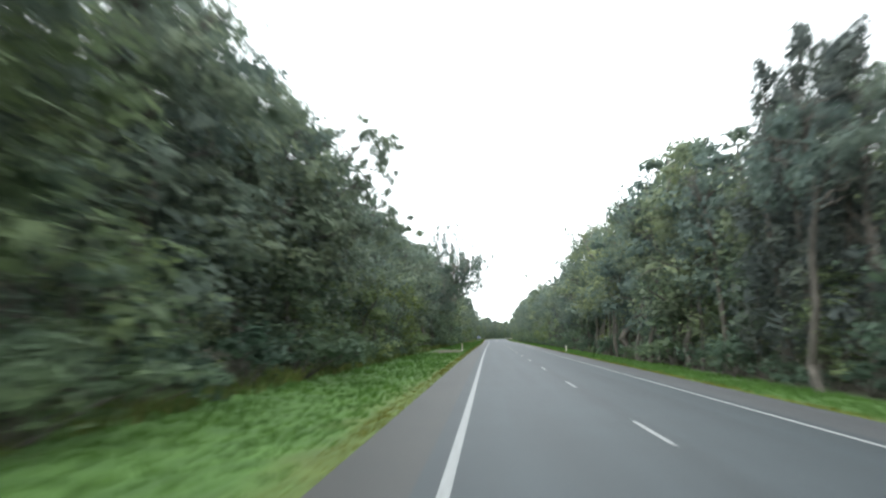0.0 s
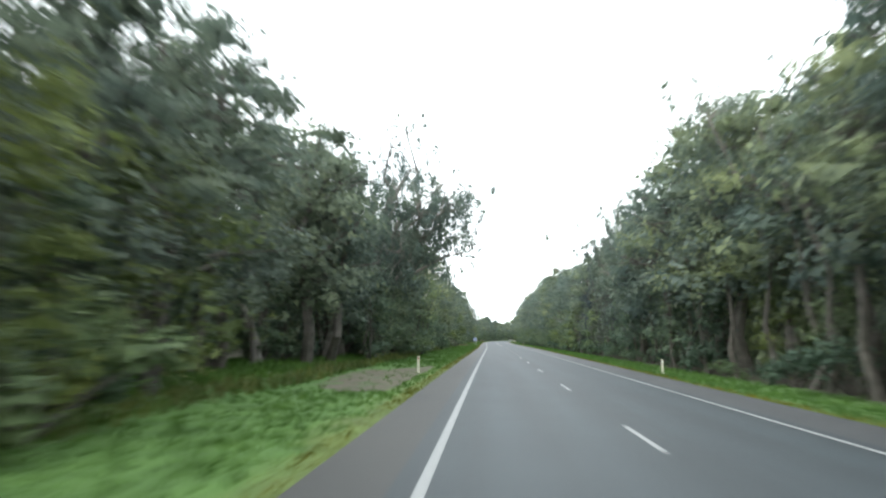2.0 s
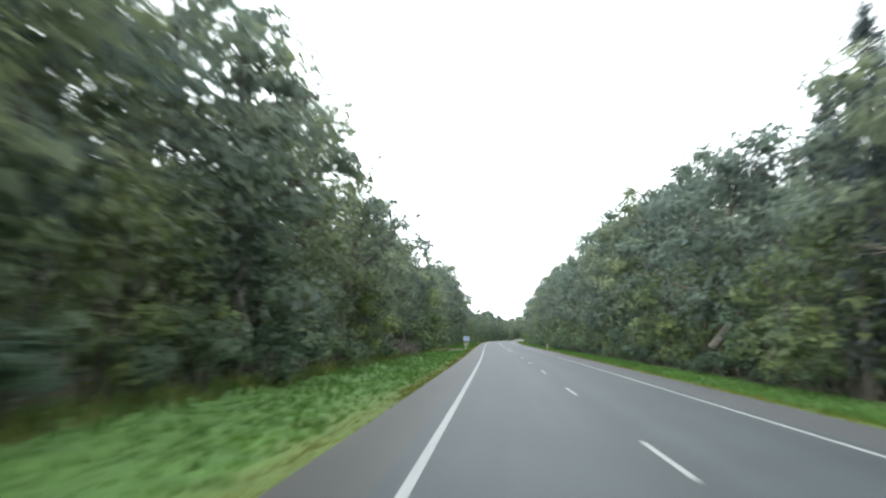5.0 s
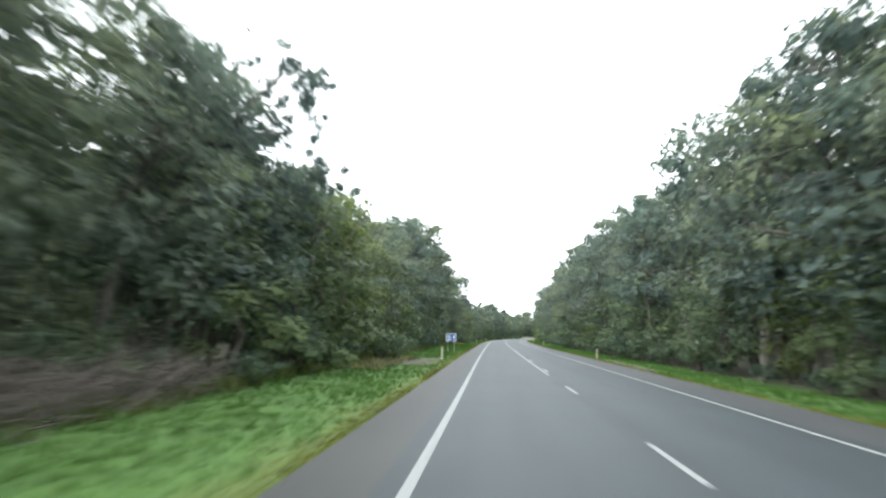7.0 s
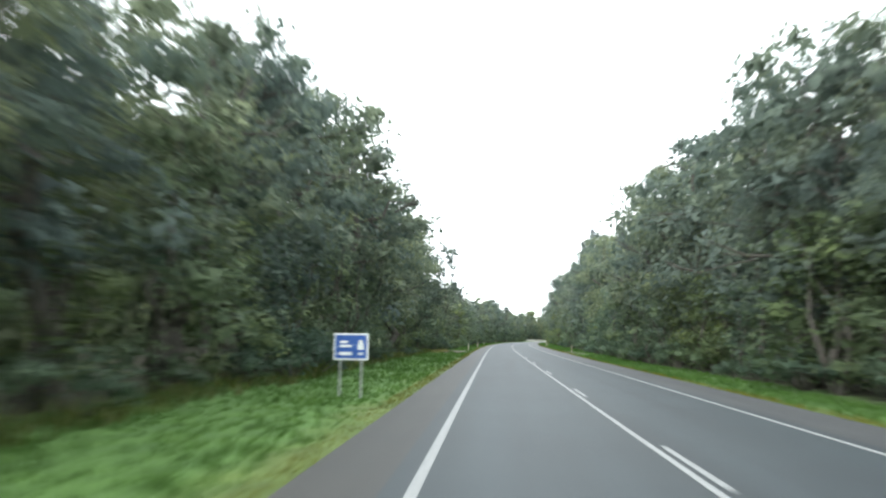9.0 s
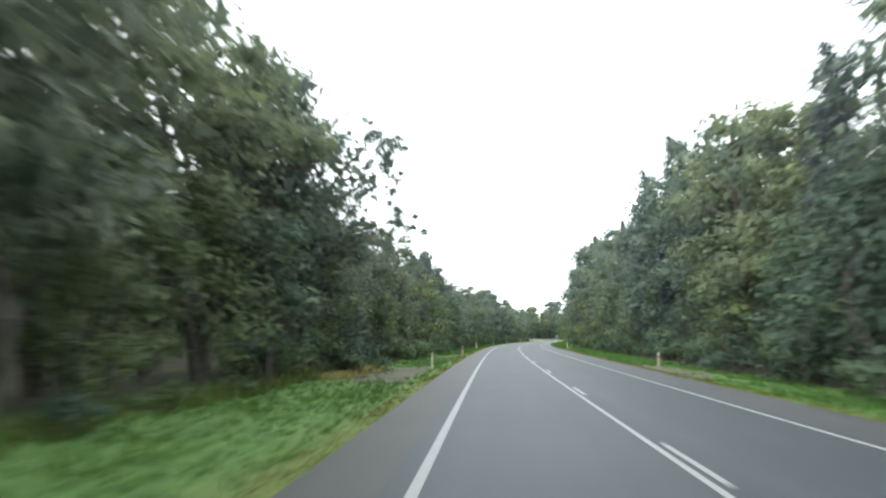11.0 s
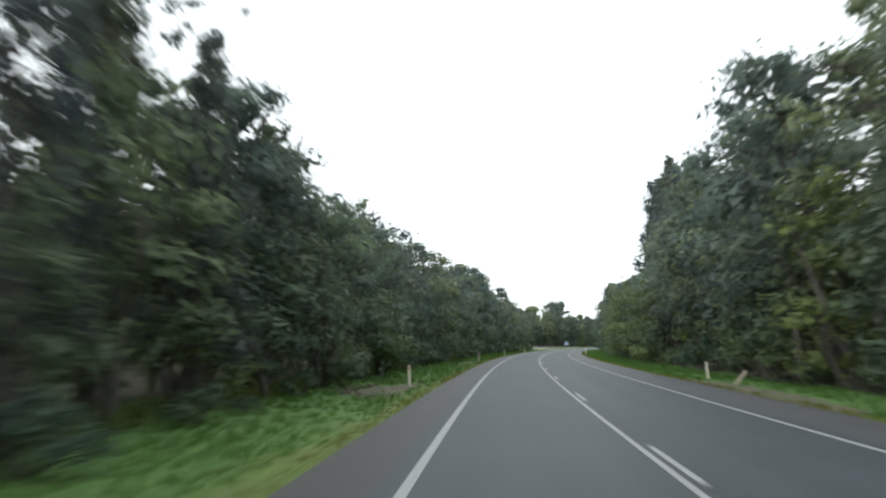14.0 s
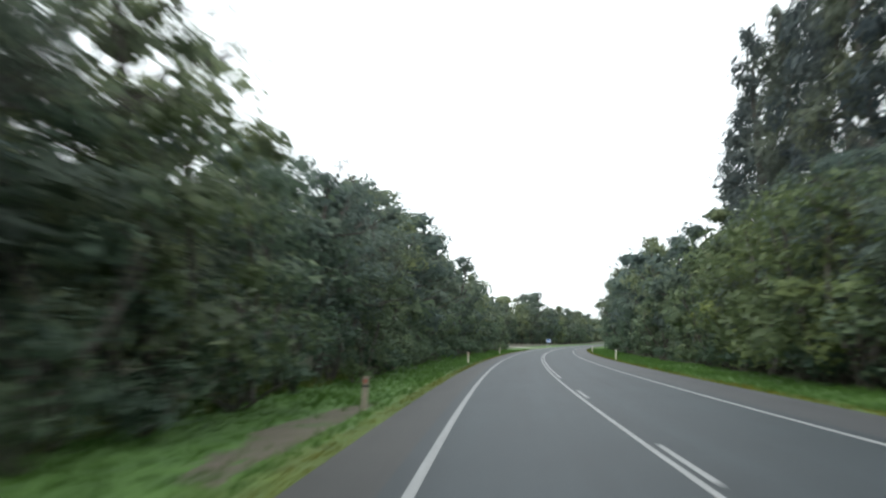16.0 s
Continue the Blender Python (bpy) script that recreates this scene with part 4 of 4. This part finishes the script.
for s0, s1, o, k in ((207, 219, -4.7, 1), (295, 305, -4.7, 2), (362, 368, -4.3, 3)):
    broken_bank(s0, s1, o, k)


def grass(name, mat, count, o_lo, o_hi, h_lo, h_hi, seed, label, s_lo=-4, s_hi=520, avoid=True):
    rng = np.random.default_rng(seed)
    s = rng.uniform(s_lo, s_hi, count)
    o = rng.uniform(o_lo, o_hi, count)
    keep = np.ones(count, bool)
    if avoid:
        for a, b, c, d in PATCHES:
            keep &= ~((s > a + 1) & (s < b - 1) & (o > min(c, d) + 0.2) & (o < max(c, d) + 0.1) & (rng.random(count) < 0.9))
    s, o = s[keep], o[keep]
    x, y = road_xy(s, o)
    z = ground_z(s, o) - 0.02
    sh = np.sin(s * 0.5 + o) * np.cos(s * 0.17 - o * 0.8) * 0.3 + 1.0
    v = []
    for b in range(4):
        a = rng.uniform(0, 2 * math.pi, len(s))
        h = rng.uniform(h_lo, h_hi, len(s)) * sh
        w = rng.uniform(0.012, 0.03, len(s)) * (1 + h)
        bx, by = x + rng.normal(0, 0.06, len(s)), y + rng.normal(0, 0.06, len(s))
        lean = h * rng.uniform(0.1, 0.7, len(s))
        t = rng.uniform(0, 2 * math.pi, len(s))
        v.append(np.stack([np.stack([bx - w * np.cos(a), by - w * np.sin(a), z], -1), np.stack([bx + w * np.cos(a), by + w * np.sin(a), z], -1),
                           np.stack([bx + lean * np.cos(t), by + lean * np.sin(t), z + h], -1)], 1).reshape(-1, 3))
    v = np.concatenate(v)
    f = np.arange(len(v)).reshape(-1, 3)
    tagged(new(name, mesh_from(name, v, f, [mat])), label, "grass", kind="stuff")


grass("grass", M_GRASS, 40000, -8.2, -1.95, 0.06, 0.19, 1, "lush green uncut verge grass beside the road")
grass("grass", M_GRASS, 24000, 9.3, 13.2, 0.08, 0.24, 2, "lush green uncut verge grass across the road")
grass("grass", M_GRASS, 5000, -13.0, -8.0, 0.14, 0.4, 6, "tall green grass running back under the trees", s_lo=64, s_hi=104)
grass("long_grass", M_LONG, 5200, -7.6, -6.3, 0.25, 0.55, 5, "long brownish grass along the foot of the shrubs", s_hi=420)
grass("straw_grass", M_STRAW, 900, -6.8, -4.6, 0.15, 0.35, 15, "straw-coloured dry weeds beside the bare earth", s_lo=204, s_hi=219, avoid=False)
grass("straw_grass", M_STRAW, 500, -6.6, -4.9, 0.12, 0.3, 16, "straw-coloured dry weeds beside the bare earth", s_lo=294, s_hi=305, avoid=False)
grass("dry_grass", M_DRY, 6500, -1.65, -1.18, 0.015, 0.05, 13, "short yellow grass over the asphalt edge", s_lo=140, s_hi=206, avoid=False)
grass("dry_grass", M_DRY, 14000, -1.9, -1.38, 0.02, 0.07, 3, "yellowed short grass along the asphalt edge", avoid=False)
grass("dry_grass", M_DRY, 8000, 8.8, 9.6, 0.05, 0.14, 4, "yellowed short grass along the far asphalt edge", avoid=False)


# ---- small things on the verge ----
def side_track():
    """A pale gravel track that leaves the road through the clearing."""
    v, f = [], []
    for i in range(16):
        o = -1.6 - i * 2.0
        for s in (548 - i * 0.2, 553.5 - i * 0.2):
            x, y = road_xy(s, o)
            v.append((x, y, float(ground_z(s, o)) + 0.04))
        if i:
            f.append((2 * i - 2, 2 * i - 1, 2 * i + 1, 2 * i))
    tagged(new("side_track", mesh_from("side_track", v, f, [M_GRAVEL])), "pale gravel side track leading off into the trees", "track", kind="structure")


side_track()


def stone():
    rng = np.random.default_rng(14)
    rock = Shape()
    rock.lump(rng, (0, 0, 0.05), (0.13, 0.09, 0.07), 0.3)
    return tagged(new("stone", rock.mesh("stone", M_GRAVEL)), "pale stone lying on the bare earth", "stone")


stone().matrix_basis = at_road(221.2, -2.3, 0.0)


def leaning_board():
    me = bpy.data.meshes.new("timber_offcut")
    bm = box_bm((0.14, 0.09, 0.9), (0, 0, 0.4), 0.012)
    bm.to_mesh(me)
    bm.free()
    me.materials.append(M_TIMBER)
    return tagged(new("timber_offcut", me), "broken weathered timber post leaning out of the verge", "timber post")


leaning_board().matrix_basis = at_road(368.3, 10.5, -0.1) @ pose(0, 0, 0, 0, 38, 0)
